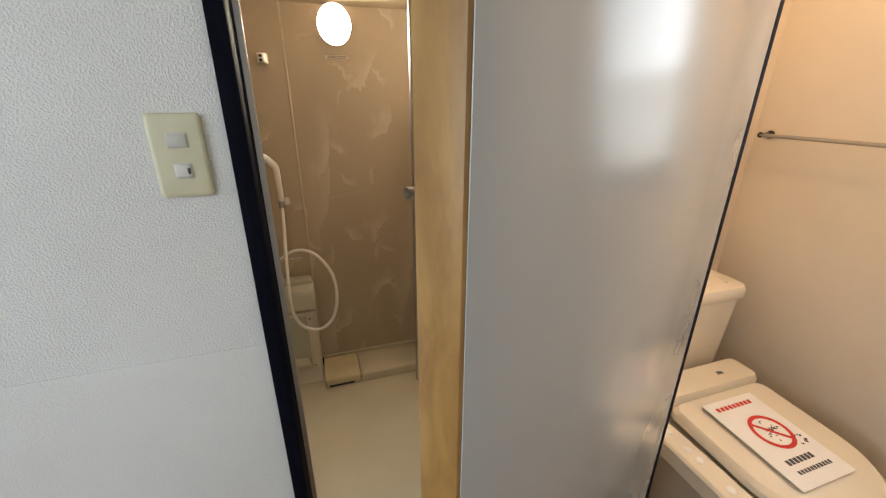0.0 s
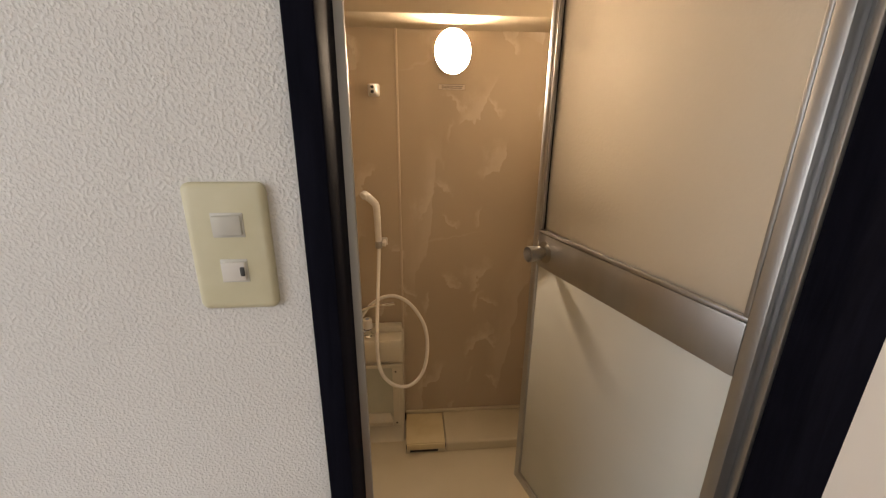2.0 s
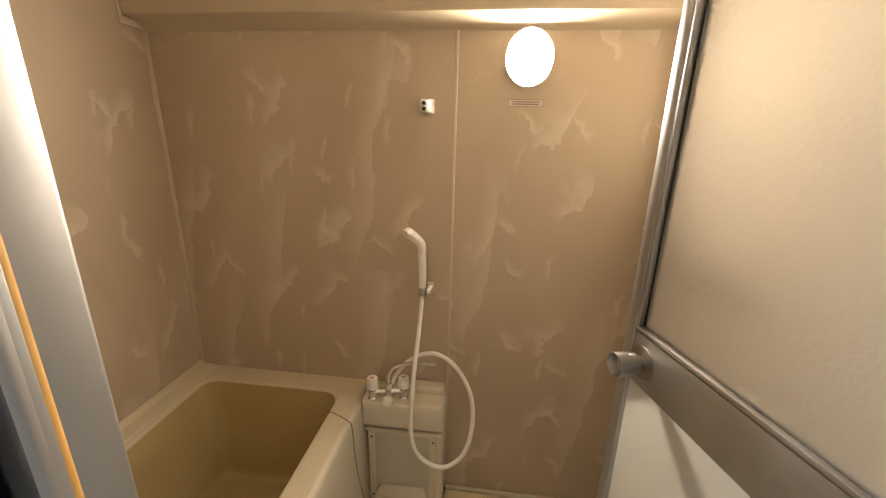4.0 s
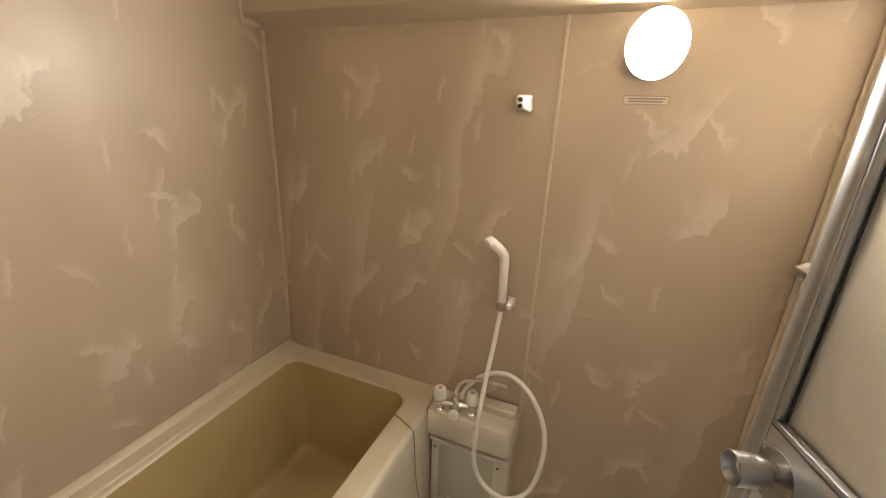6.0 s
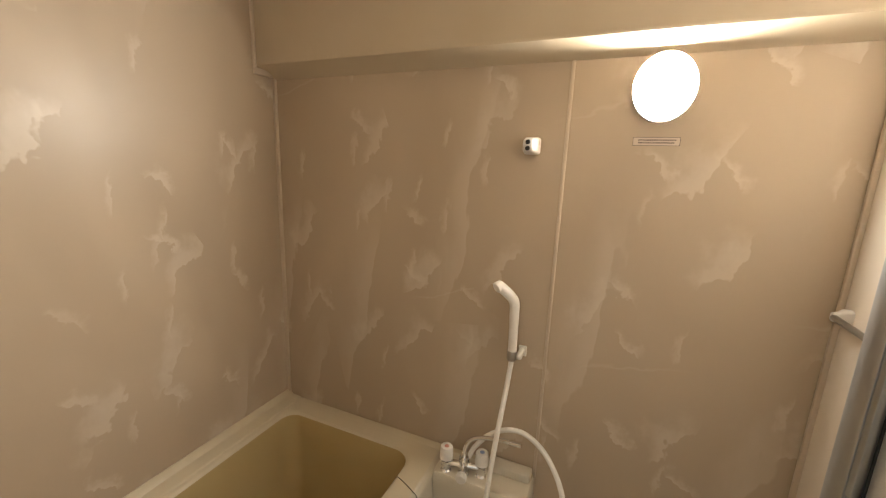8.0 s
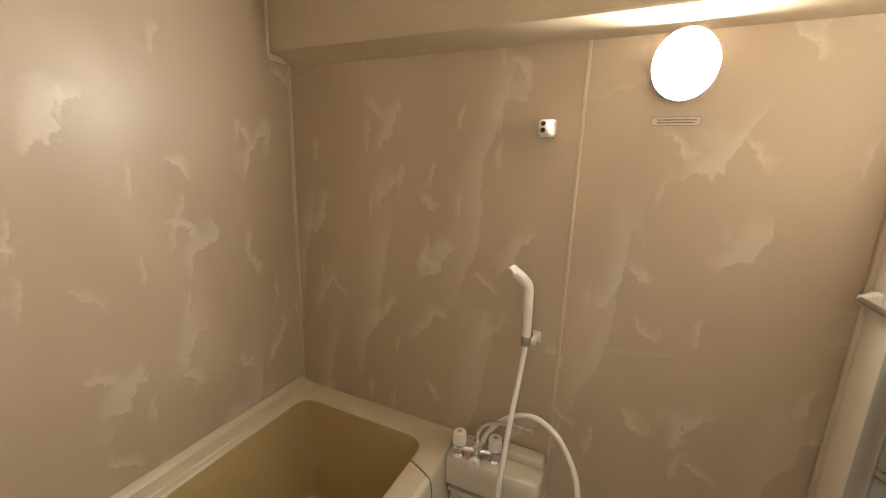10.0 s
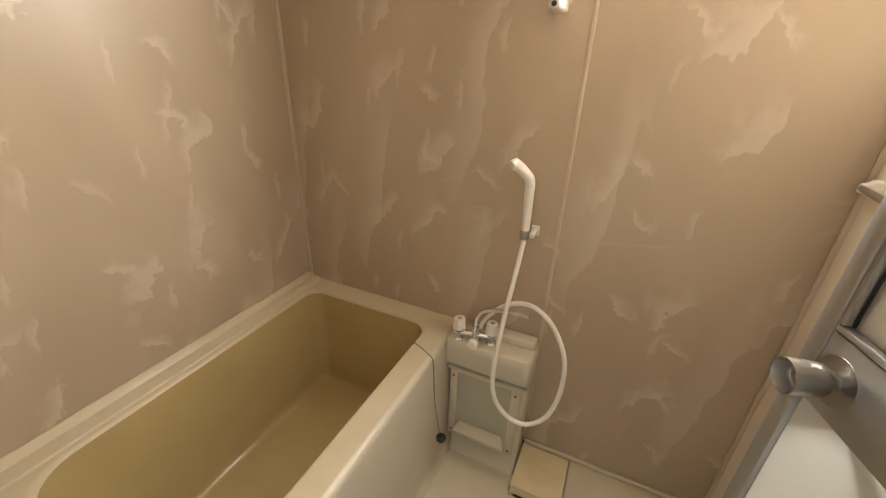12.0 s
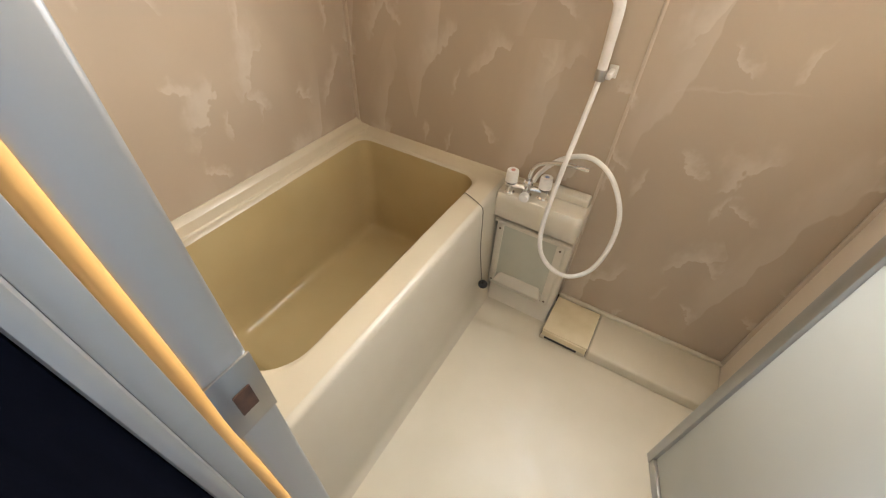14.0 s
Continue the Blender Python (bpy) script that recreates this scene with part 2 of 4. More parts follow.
LABEL = material("clear_label", (0.55, 0.47, 0.385), 0.4)
CLEAR = material("window_glass", (1, 1, 1), 0.0)
CLEAR.node_tree.nodes["Principled BSDF"].inputs["Transmission Weight"].default_value = 1.0


# ---- mesh helpers ----
def box(x0, x1, y0, y1, z0, z1, bevel=0.0, seg=2, bm=None):
    own = bmesh.new()
    bmesh.ops.create_cube(own, size=1, matrix=Matrix.LocRotScale(((x0 + x1) / 2, (y0 + y1) / 2, (z0 + z1) / 2), None, (abs(x1 - x0), abs(y1 - y0), abs(z1 - z0))))
    if bevel:
        bmesh.ops.bevel(own, geom=own.edges[:], offset=bevel, segments=seg, affect="EDGES", profile=0.5)
    return merged(own, bm)


def merged(own, bm):
    if bm is None:
        return own
    data = bpy.data.meshes.new("tmp")
    own.to_mesh(data)
    own.free()
    bm.from_mesh(data)
    bpy.data.meshes.remove(data)
    return bm


def lathe(profile, m=None, n=28, bm=None):
    """A turned body from (radius, height) along z."""
    own = bmesh.new()
    rings = [[own.verts.new((r * math.cos(2 * math.pi * i / n), r * math.sin(2 * math.pi * i / n), h)) for i in range(n)] for r, h in profile]
    for a, b in zip(rings, rings[1:]):
        for i in range(n):
            own.faces.new((a[i], a[(i + 1) % n], b[(i + 1) % n], b[i]))
    own.faces.new(rings[0][::-1])
    own.faces.new(rings[-1])
    if m is not None:
        bmesh.ops.transform(own, matrix=m, verts=own.verts[:])
    return merged(own, bm)


def tube(points, radius, n=10, bm=None, steps=10):
    """A round pipe along a smooth line through the points."""
    pts = [Vector(p) for p in points]
    line = []
    for i in range(len(pts) - 1):
        a, b = pts[i], pts[i + 1]
        p, q = pts[max(i - 1, 0)], pts[min(i + 2, len(pts) - 1)]
        for k in range(steps):
            t = k / steps
            line.append(0.5 * ((2 * a) + (b - p) * t + (2 * p - 5 * a + 4 * b - q) * t * t + (3 * a - p - 3 * b + q) * t ** 3))
    line.append(pts[-1])
    own = bmesh.new()
    rings, up = [], None
    for i, c in enumerate(line):
        d = (line[min(i + 1, len(line) - 1)] - line[max(i - 1, 0)]).normalized()
        if up is None:
            up = d.orthogonal().normalized()
        up = (up - d * up.dot(d)).normalized()
        side = d.cross(up)
        r = radius(i / (len(line) - 1)) if callable(radius) else radius
        rings.append([own.verts.new(c + r * (math.cos(2 * math.pi * k / n) * up + math.sin(2 * math.pi * k / n) * side)) for k in range(n)])
    for a, b in zip(rings, rings[1:]):
        for k in range(n):
            own.faces.new((a[k], a[(k + 1) % n], b[(k + 1) % n], b[k]))
    own.faces.new(rings[0][::-1])
    own.faces.new(rings[-1])
    return merged(own, bm)


def loop_rect(x0, x1, y0, y1, r, z, n=12):
    """A rounded rectangle; r may be one radius or four (from the corner x1, y1 round against the clock)."""
    rs = (r,) * 4 if not isinstance(r, tuple) else r
    out = []
    for (cx, cy, a0), q in zip(((x1, y1, 0), (x0, y1, 90), (x0, y0, 180), (x1, y0, 270)), rs):
        ox = cx - q if cx == x1 else cx + q
        oy = cy - q if cy == y1 else cy + q
        for k in range(n):
            a = radians(a0 + 90 * k / (n - 1))
            out.append((ox + q * math.cos(a), oy + q * math.sin(a), z))
    return out


def loft(loops, close_first=False, close_last=True, bm=None):
    own = bmesh.new()
    rings = [[own.verts.new(p) for p in lp] for lp in loops]
    n = len(rings[0])
    for a, b in zip(rings, rings[1:]):
        for i in range(n):
            own.faces.new((a[i], a[(i + 1) % n], b[(i + 1) % n], b[i]))
    if close_first:
        own.faces.new(rings[0][::-1])
    if close_last:
        own.faces.new(rings[-1])
    return merged(own, bm)


# the bathroom is drawn from its latch point, at a scale of its own
HOUSE = Matrix.Identity(4)
BATHROOM = Matrix.Translation((-0.088, 0.119, 1.011)) @ Matrix.Scale(1.12, 4) @ Matrix.Translation((0.088, -0.174, -1.011))
room = HOUSE


def part(name, bm, mat, parent=None, label="", smooth=True):
    """Links a bmesh as one mesh object, under a thing or a part where one is given."""
    bmesh.ops.transform(bm, matrix=room, verts=bm.verts[:])
    bmesh.ops.recalc_face_normals(bm, faces=bm.faces[:])
    data = bpy.data.meshes.new(name)
    bm.to_mesh(data)
    bm.free()
    data.materials.append(mat)
    if smooth:
        for poly in data.polygons:
            poly.use_smooth = True
        data.set_sharp_from_angle(angle=radians(38))
    ob = new(name, data)
    if parent is not None:
        ob.parent = parent
    return tagged(ob, label)


def thing(name, label, category, kind="", at=None, group=""):
    ob = new(name)
    ob.empty_display_size = 0.05
    if at is not None:
        ob.matrix_world = at
    return tagged(ob, label, category, group, kind)


def solid(name, bm, mat, label, category, kind="structure", smooth=False):
    return tagged(part(name, bm, mat, None, label, smooth), label, category, "", kind)


def wall_boxes(*spans):
    bm = bmesh.new()
    for s in spans:
        box(*s, bm=bm)
    return bm


# ---- the large structure ----
BATH_FLOOR, RIM = -0.045, 0.46
AX, CX, BY, NEAR = -1.015, 0.553, 1.29, 0.19      # bathroom: west, east, north and south wall faces

solid("wall_north", wall_boxes((-1.84, -0.082, 0, 0.045, -0.05, 2.35), (0.6006, 0.66, -0.0125, 0.1425, -0.20, 2.35), (-0.082, 0.6005, 0, 0.045, 1.925, 2.35)),
      WALLPAPER, "white wall with coarse textured wallpaper round the bathroom door", "wall")
solid("wall_west", wall_boxes((-1.84, -1.80, -2.5, -1.85, -0.05, 2.35), (-1.84, -1.80, -0.55, 0, -0.05, 2.35), (-1.84, -1.80, -1.85, -0.55, -0.05, 0.9), (-1.84, -1.80, -1.85, -0.55, 2.05, 2.35)), WALLPAPER, "white textured hall wall with a window", "wall")
solid("wall_south", wall_boxes((-1.84, 0.60, -2.54, -2.5, -0.05, 2.35)), WALLPAPER, "white textured hall wall", "wall")
solid("wall_east", wall_boxes((0.560, 0.60, -0.247, -0.0125, -0.05, 2.35), (0.560, 0.60, -2.5, -0.857, -0.05, 2.35), (0.560, 0.60, -0.857, -0.247, 1.985, 2.35)),
      mottled(material("smooth_white_wall", (0.74, 0.72, 0.69), 0.8), (0.71, 0.69, 0.66), (0.76, 0.74, 0.71), 2.0, 5.0, (0.7, 0.9), (0.25, 0.001), bump_scale=240.0),
      "smooth white wall beside the toilet door", "wall")
solid("wall_dado", box(-1.8, -0.0975, -0.0009, -0.0002, 0.0, 0.895), DADO, "smoother white wall covering up to waist height", "wall covering")
solid("floor", wall_boxes((-1.84, 0.60, -2.54, 0.0815, -0.06, 0.0)), FLOORWOOD, "brown wood-look floor of the hall", "floor")
solid("ceiling", wall_boxes((-1.84, 0.66, -2.54, 0.15, 2.35, 2.39)), TOILETWALL, "plain pale ceiling of the hall", "ceiling")

room = BATHROOM
solid("bath_wall_west", wall_boxes((AX - 0.04, AX, 0.11, BY + 0.04, -0.10, 1.95)), MARBLE, "beige marble-print bathroom wall panel", "wall")
solid("bath_wall_north_1", wall_boxes((AX, -0.0492, BY, BY + 0.04, -0.10, 1.95)), MARBLE, "beige marble-print wall panel behind the bathtub end", "wall")
solid("bath_wall_north_2", wall_boxes((-0.0408, CX + 0.04, BY, BY + 0.04, -0.10, 1.95)), MARBLE, "beige marble-print wall panel with a round lamp", "wall")
solid("bath_wall_east", wall_boxes((CX, CX + 0.04, 0.11, BY, -0.10, 1.95)), TOILETWALL, "plain beige bathroom wall panel beside the open door", "wall")
solid("bath_wall_south", wall_boxes((AX, -0.121, 0.11, NEAR, -0.10, 1.95), (-0.121, CX, 0.11, NEAR, 1.8045, 1.95)), MARBLE, "beige marble-print panel round the bathroom door", "wall")
solid("bath_ceiling", wall_boxes((AX - 0.04, CX + 0.04, 0.10, BY + 0.04, 1.95, 1.99)), SOFFIT, "cream bathroom ceiling panel", "ceiling")
cove = bmesh.new()
prof = [(BY, 1.636), (BY - 0.008, 1.640), (BY - 0.018, 1.650), (BY - 0.070, 1.668), (BY - 0.075, 1.676), (BY - 0.075, 1.949), (BY, 1.949)]
ends = [[cove.verts.new((x, y, z)) for y, z in prof] for x in (AX, CX)]
for i in range(len(prof)):
    j = (i + 1) % len(prof)
    cove.faces.new((ends[0][i], ends[0][j], ends[1][j], ends[1][i]))
cove.faces.new(ends[0][::-1]), cove.faces.new(ends[1])
solid("ceiling_soffit", cove, SOFFIT, "cream boxed soffit along the top of the bathroom wall", "soffit", smooth=True)
for nm, bx in (("trim", (-0.0495, -0.0405, BY - 0.003, BY + 0.002, 0.40, 1.637)), ("trim", (AX - 0.002, AX + 0.011, BY - 0.011, BY - 0.0005, 0.47, 1.638)),
               ("trim", (CX - 0.010, CX + 0.002, BY - 0.011, BY - 0.0005, 0.0, 1.640)), ("trim", (-0.0495, -0.0405, BY - 0.003, BY + 0.002, 0.0, 0.398))):
    solid(nm, box(*bx, bevel=0.0025), STRIP, "pale plastic joint strip between the wall panels", "trim", smooth=True)

for bx in ((AX - 0.002, AX + 0.007, BY - 0.087, BY - 0.0765, 1.660, 1.949), (AX - 0.002, AX + 0.007, BY - 0.087, BY - 0.0115, 1.640, 1.6595)):
    solid("trim", box(*bx, bevel=0.0025), STRIP, "pale plastic trim where the soffit meets the wall", "trim", smooth=True)

# shower floor pan with its raised ledge along the north wall
pan = box(-0.40, CX, NEAR - 0.05, BY, BATH_FLOOR - 0.05, BATH_FLOOR)
solid("bath_floor", pan, PAN, "cream resin bathroom floor pan", "floor")
ledge = bmesh.new()
box(0.131, CX, 1.09, BY, BATH_FLOOR - 0.02, 0.0, 0.010, 3, ledge)
solid("floor_ledge", ledge, PAN, "raised cream ledge along the wall foot", "ledge", smooth=True)
solid("floor_ledge_side", box(CX - 0.03, CX, 0.26, 1.088, BATH_FLOOR - 0.02, -0.012, 0.008, 3), PAN, "raised cream edge of the floor pan", "ledge", smooth=True)
solid("wall_foot_trim", box(-0.04, CX, BY - 0.013, BY - 0.0005, 0.001, 0.016, 0.004, 3), PAN, "rounded cream upstand at the wall foot", "trim", smooth=True)

room = HOUSE
# toilet room
solid("toilet_wall_north", wall_boxes((0.6905, 1.51, 0.2825, 0.3225, -0.05, 2.35)), TOILETWALL, "plain cream toilet wall", "wall")
solid("toilet_wall_east", wall_boxes((1.47, 1.51, -0.99, -0.80, -0.05, 2.35), (1.47, 1.51, -0.24, 0.2825, -0.05, 2.35), (1.47, 1.51, -0.80, -0.24, -0.05, 1.10), (1.47, 1.51, -0.80, -0.24, 1.90, 2.35)), TOILETWALL, "plain cream toilet wall with a towel rail", "wall")
solid("toilet_wall_south", wall_boxes((0.60, 1.47, -0.99, -0.95, -0.05, 2.35)), TOILETWALL, "plain cream toilet wall", "wall")
solid("toilet_wall_west", wall_boxes((0.6605, 0.69, -0.20, 0.2825, -0.05, 2.35), (0.6005, 0.6604, -0.20, -0.0130, -0.05, 2.35)), TOILETWALL, "plain cream toilet wall", "wall")
solid("toilet_floor", wall_boxes((0.60, 1.51, -0.99, 0.38, -0.06, 0.0)), FLOORWOOD, "brown wood-look toilet floor", "floor")
solid("toilet_ceiling", wall_boxes((0.60, 1.51, -0.99, 0.38, 2.35, 2.39)), TOILETWALL, "plain pale toilet ceiling", "ceiling")

# hall window
win = thing("window_1", "aluminium hall window with clear glass", "window", "structure")
for bx in ((-1.84, -1.79, -1.85, -0.55, 0.9, 0.94), (-1.84, -1.79, -1.85, -0.55, 2.01, 2.05), (-1.84, -1.79, -1.85, -1.81, 0.94, 2.01), (-1.84, -1.79, -0.59, -0.55, 0.94, 2.01), (-1.835, -1.795, -1.22, -1.18, 0.94, 2.01)):
    part("window_frame", box(*bx, bevel=0.004), ALU, win)
for y0, y1 in ((-1.81, -1.22), (-1.18, -0.59)):
    pane = part("pane", box(-1.818, -1.813, y0, y1, 0.94, 2.01), CLEAR, win, smooth=False)
    pane.visible_shadow = False

win2 = thing("window_2", "small frosted window of the toilet", "window", "structure")
for bx in ((1.455, 1.51, -0.80, -0.24, 1.10, 1.14), (1.455, 1.51, -0.80, -0.24, 1.86, 1.90), (1.455, 1.51, -0.80, -0.76, 1.14, 1.86), (1.455, 1.51, -0.28, -0.24, 1.14, 1.86)):
    part("window_frame", box(*bx, bevel=0.004), ALU, win2)
pane = part("pane", box(1.488, 1.493, -0.76, -0.28, 1.14, 1.86), FROSTED, win2, smooth=False)
pane.visible_shadow = False

# dark-stained frames of the two doors
frame_b = thing("door_frame", "dark-stained wooden frame of the bathroom doorway", "door frame", "structure")
part("jamb", box(-0.097, -0.070, -0.012, 0.0822, 0.0, 1.90, 0.0025), DARKWOOD, frame_b)
part("jamb", box(0.568, 0.600, -0.0122, 0.1040, 0.0, 1.90, 0.0025), DARKWOOD, frame_b)
part("head", box(-0.097, 0.600, -0.012, 0.072, 1.901, 1.93, 0.0025), DARKWOOD, frame_b)
frame_t = thing("door_frame", "dark-stained wooden frame of the toilet doorway", "door frame", "structure")
for y0, y1 in ((-0.262, -0.207), (-0.897, -0.842)):
    part("jamb", box(0.548, 0.612, y0, y1, 0.0, 1.97, 0.0025), DARKWOOD, frame_t)
part("head", box(0.548, 0.612, -0.897, -0.207, 1.971, 2.02, 0.0025), DARKWOOD, frame_t)

room = BATHROOM
# aluminium bathroom door frame, with seal strip and strike plate
alu = thing("door_frame", "grey aluminium bathroom door frame with strike plate", "door frame", "structure")
strike_jamb = part("jamb", box(-0.120, -0.089, 0.1660, 0.1925, 0.202, 1.79, 0.003, 3), ALU, alu)
part("jamb_lip", box(-0.120, -0.063, 0.1415, 0.1490, 0.202, 1.79, 0.003), ALU, alu)
part("jamb_step", box(-0.120, -0.077, 0.1491, 0.1600, 0.202, 1.79, 0.001), ALU, alu)
part("jamb_back", box(-0.120, -0.100, 0.1605, 0.1655, 0.202, 1.79), ALU, alu)
part("seal_strip", tube([(-0.0865, 0.1632, 0.205), (-0.0872, 0.1636, 0.6), (-0.0862, 0.1634, 0.9), (-0.0890, 0.1626, 1.005), (-0.0862, 0.1634, 1.10), (-0.0870, 0.1634, 1.4), (-0.087, 0.1632, 1.785)], 0.0043, 12), SEALTAN, alu, "amber rubber seal strip")
strike = part("strike_plate", box(-0.0892, -0.0874, 0.1655, 0.1927, 0.984, 1.040, 0.0006), STEEL, strike_jamb, "worn steel strike plate")
part("latch_hole", box(-0.0876, -0.0866, 0.1745, 0.1845, 1.001, 1.020), mottled(material("rusty_hole", (0.05, 0.02, 0.01), 0.8), (0.03, 0.012, 0.006), (0.08, 0.035, 0.018), 90.0), strike_jamb, "dark rusty latch hole")
room = HOUSE
part("jamb", box(0.5635, 0.6002, 0.1045, 0.1180, 0.106, 1.87, 0.003), ALU, alu)
part("jamb_step", box(0.5740, 0.6002, 0.1185, 0.1420, 0.106, 1.87, 0.003), ALU, alu)
part("head", box(-0.1235, 0.6002, 0.0826, 0.1420, 1.871, 1.899, 0.003), ALU, alu)
part("sill", box(-0.1235, 0.6002, 0.0826, 0.1800, -0.20, 0.105, 0.004, 3), ALU, alu)
for z in (0.5, 1.185, 1.6):
    part("screw", lathe([(0.004, 0), (0.004, 0.001), (0.002, 0.0022)], pose(0.5800, 0.1044, z, 90), 12), STEEL, alu)



# ---- bathroom door, open inwards ----
def knob(parent, y, sign, x, z):
    """Steel knob: rosette, neck and a hollow-ended grip, along the door's own y."""
    at = pose(x, y, z, -90 * sign) @ Matrix.Scale(0.96, 4)
    rose = part("rosette", lathe([(0.033, 0), (0.033, 0.004), (0.0315, 0.0065), (0.0285, 0.0085), (0.0275, 0.013), (0.0240, 0.019), (0.0185, 0.0235), (0.0175, 0.0245)], at, 36), STEEL, parent, "satin steel knob")
    part("grip", lathe([(0.0150, 0.0245), (0.0150, 0.0275), (0.0125, 0.0290), (0.0118, 0.0400), (0.0130, 0.0435), (0.0185, 0.0460), (0.0205, 0.0490), (0.0225, 0.0640), (0.0240, 0.0880), (0.0236, 0.0905),
                        (0.0226, 0.0910), (0.0216, 0.0895), (0.0195, 0.0730), (0.0170, 0.0700), (0.0085, 0.0690)], at, 36), STEEL, rose)
    part("keyhole", lathe([(0.0080, 0.0688), (0.0080, 0.0715), (0.006, 0.0730), (0.002, 0.0732)], at, 18), CHROME, rose)


DOOR_ANGLE = 74.0
LEAF = 0.632
FOOT = 0.120
door = thing("door_1", "open aluminium bathroom door with frosted upper sheet", "door", "structure", pose(0.560, 0.126, 0, 0, 0, -DOOR_ANGLE))
T = 0.016
part("stile", box(-0.024, 0, -T, T, FOOT, 1.865, 0.003), ALU, door)
part("stile", box(-LEAF, -LEAF + 0.026, -T, T, FOOT, 1.865, 0.003), ALU, door)
for z0, z1 in ((1.835, 1.865), (0.958, 1.060), (FOOT, FOOT + 0.035)):
    part("rail", box(-LEAF + 0.0262, -0.0242, -T + 0.001, T - 0.001, z0, z1, 0.003), ALU, door)
for y0, y1 in ((-T + 0.001, -0.0030), (0.0030, T - 0.001)):
    for z0 in (1.0605, 1.826):
        part("bead", box(-LEAF + 0.0262, -0.0242, y0, y1, z0, z0 + 0.009, 0.002), ALU, door)
    for x0 in (-LEAF + 0.0262, -0.0322):
        part("bead", box(x0, x0 + 0.008, y0, y1, 1.070, 1.8255, 0.002), ALU, door)
for x0 in (-LEAF + 0.0344, -0.0345):
    part("gasket", box(x0, x0 + 0.002, -0.0048, 0.0048, 1.070, 1.8255), BLACK, door, smooth=False)
sheet = part("frosted_sheet", box(-LEAF + 0.0262, -0.0242, -0.0025, 0.0025, 1.061, 1.834), FROSTED, door, "pebbled frosted resin sheet", smooth=False)
sheet.visible_shadow = False
part("lower_panel", box(-LEAF + 0.0262, -0.0242, -0.007, 0.007, FOOT + 0.036, 0.957, 0.001), LOWERPANEL, door, "greyish white lower panel")
knob(door, -T, 1, -0.572, 1.008)
knob(door, T, -1, -0.572, 1.008)
for z in (0.35, 1.05, 1.65):
    part("hinge", lathe([(0.006, 0), (0.0065, 0.004), (0.0065, 0.066), (0.006, 0.07)], pose(0.0035, T + 0.006, z), 14), STEEL, door)

# ---- toilet door, ajar ----
tdoor = thing("door_2", "ajar toilet door with wooden edge and glossy grey face", "door", "structure", pose(0.608, -0.268, 0, 0, 0, 270 - TOILET_DOOR))
part("door_core", box(0, 0.592, -0.0175, 0.0175, 0.012, 1.96, 0.002), VENEER, tdoor, "honey-coloured wooden core and edge")
part("face_panel", box(0.003, 0.589, 0.0177, 0.0186, 0.016, 1.956, 0.0003), LAMINATE, tdoor, "glossy pale grey laminate face")
part("face_panel", box(0.003, 0.589, -0.0186, -0.0177, 0.016, 1.956, 0.0003), LAMINATE, tdoor, "glossy pale grey laminate face")
part("hinge_edge", box(-0.026, -0.0005, -0.0170, 0.0186, 0.012, 1.96, 0.001), DARKWOOD, tdoor, "dark edge along the hinges")

# ---- light switch ----
sw = thing("light_switch", "ivory double light switch on the textured wall", "switch")
part("plate", loft([loop_rect(-0.203, -0.129, 1.186, 1.311, 0.008, 0.0), loop_rect(-0.203, -0.129, 1.186, 1.311, 0.008, 0.004), loop_rect(-0.201, -0.131, 1.188, 1.309, 0.007, 0.0066),
                    loop_rect(-0.197, -0.135, 1.192, 1.305, 0.006, 0.0078)], True), IVORY, sw)
for z, w in ((1.272, 0.0125), (1.227, 0.0105)):
    rim = part("key_rim", box(-0.165 - w - 0.002, -0.165 + w + 0.002, z - 0.0118, z + 0.0118, 0.0070, 0.0084, 0.0006), SWITCHKEY, sw, "pale switch surround")
    key = box(-0.165 - w, -0.165 + w, z - 0.0095, z + 0.0095, 0.0080, 0.0118, 0.0012)
    for v in key.verts:
        if v.co.z > 0.010:
            v.co.z += (v.co.x + 0.165) * -0.12
    part("key", key, SWITCHKEY if w > 0.012 else WHITEPLASTIC, sw, "rocker key")
part("pilot_light", box(-0.1590, -0.1552, 1.2225, 1.2315, 0.0100, 0.0118, 0.0004), DARKINK, sw, "small dark pilot window")
sw.matrix_world = pose(0, 0, 0, 90)

room = BATHROOM
# ---- bathtub ----
tub = thing("bathtub", "cream resin bathtub built in along the wall", "bathtub")
X0, X1, Y0, Y1 = AX + 0.001, -0.337, NEAR + 0.001, BY - 0.001
IX0, IX1, IY0, IY1 = -0.935, -0.424, 0.300, 1.212
R4 = (0.060, 0.050, 0.11, 0.12)
R5 = (0.040, 0.034, 0.07, 0.08)
rim = loft([
    loop_rect(X0, X1 - 0.012, Y0, Y1, 0.012, RIM), loop_rect(IX0 - 0.016, IX1 + 0.014, IY0 - 0.014, IY1 + 0.014, R4, RIM),
    loop_rect(IX0 - 0.008, IX1 + 0.006, IY0 - 0.006, IY1 + 0.006, R4, RIM - 0.002), loop_rect(IX0 - 0.002, IX1 + 0.001, IY0 - 0.001, IY1 + 0.001, R4, RIM - 0.009)], False, False)
for v in rim.verts:
    v.co.z += 0.0006
part("rim", rim, TUBRIM, tub)
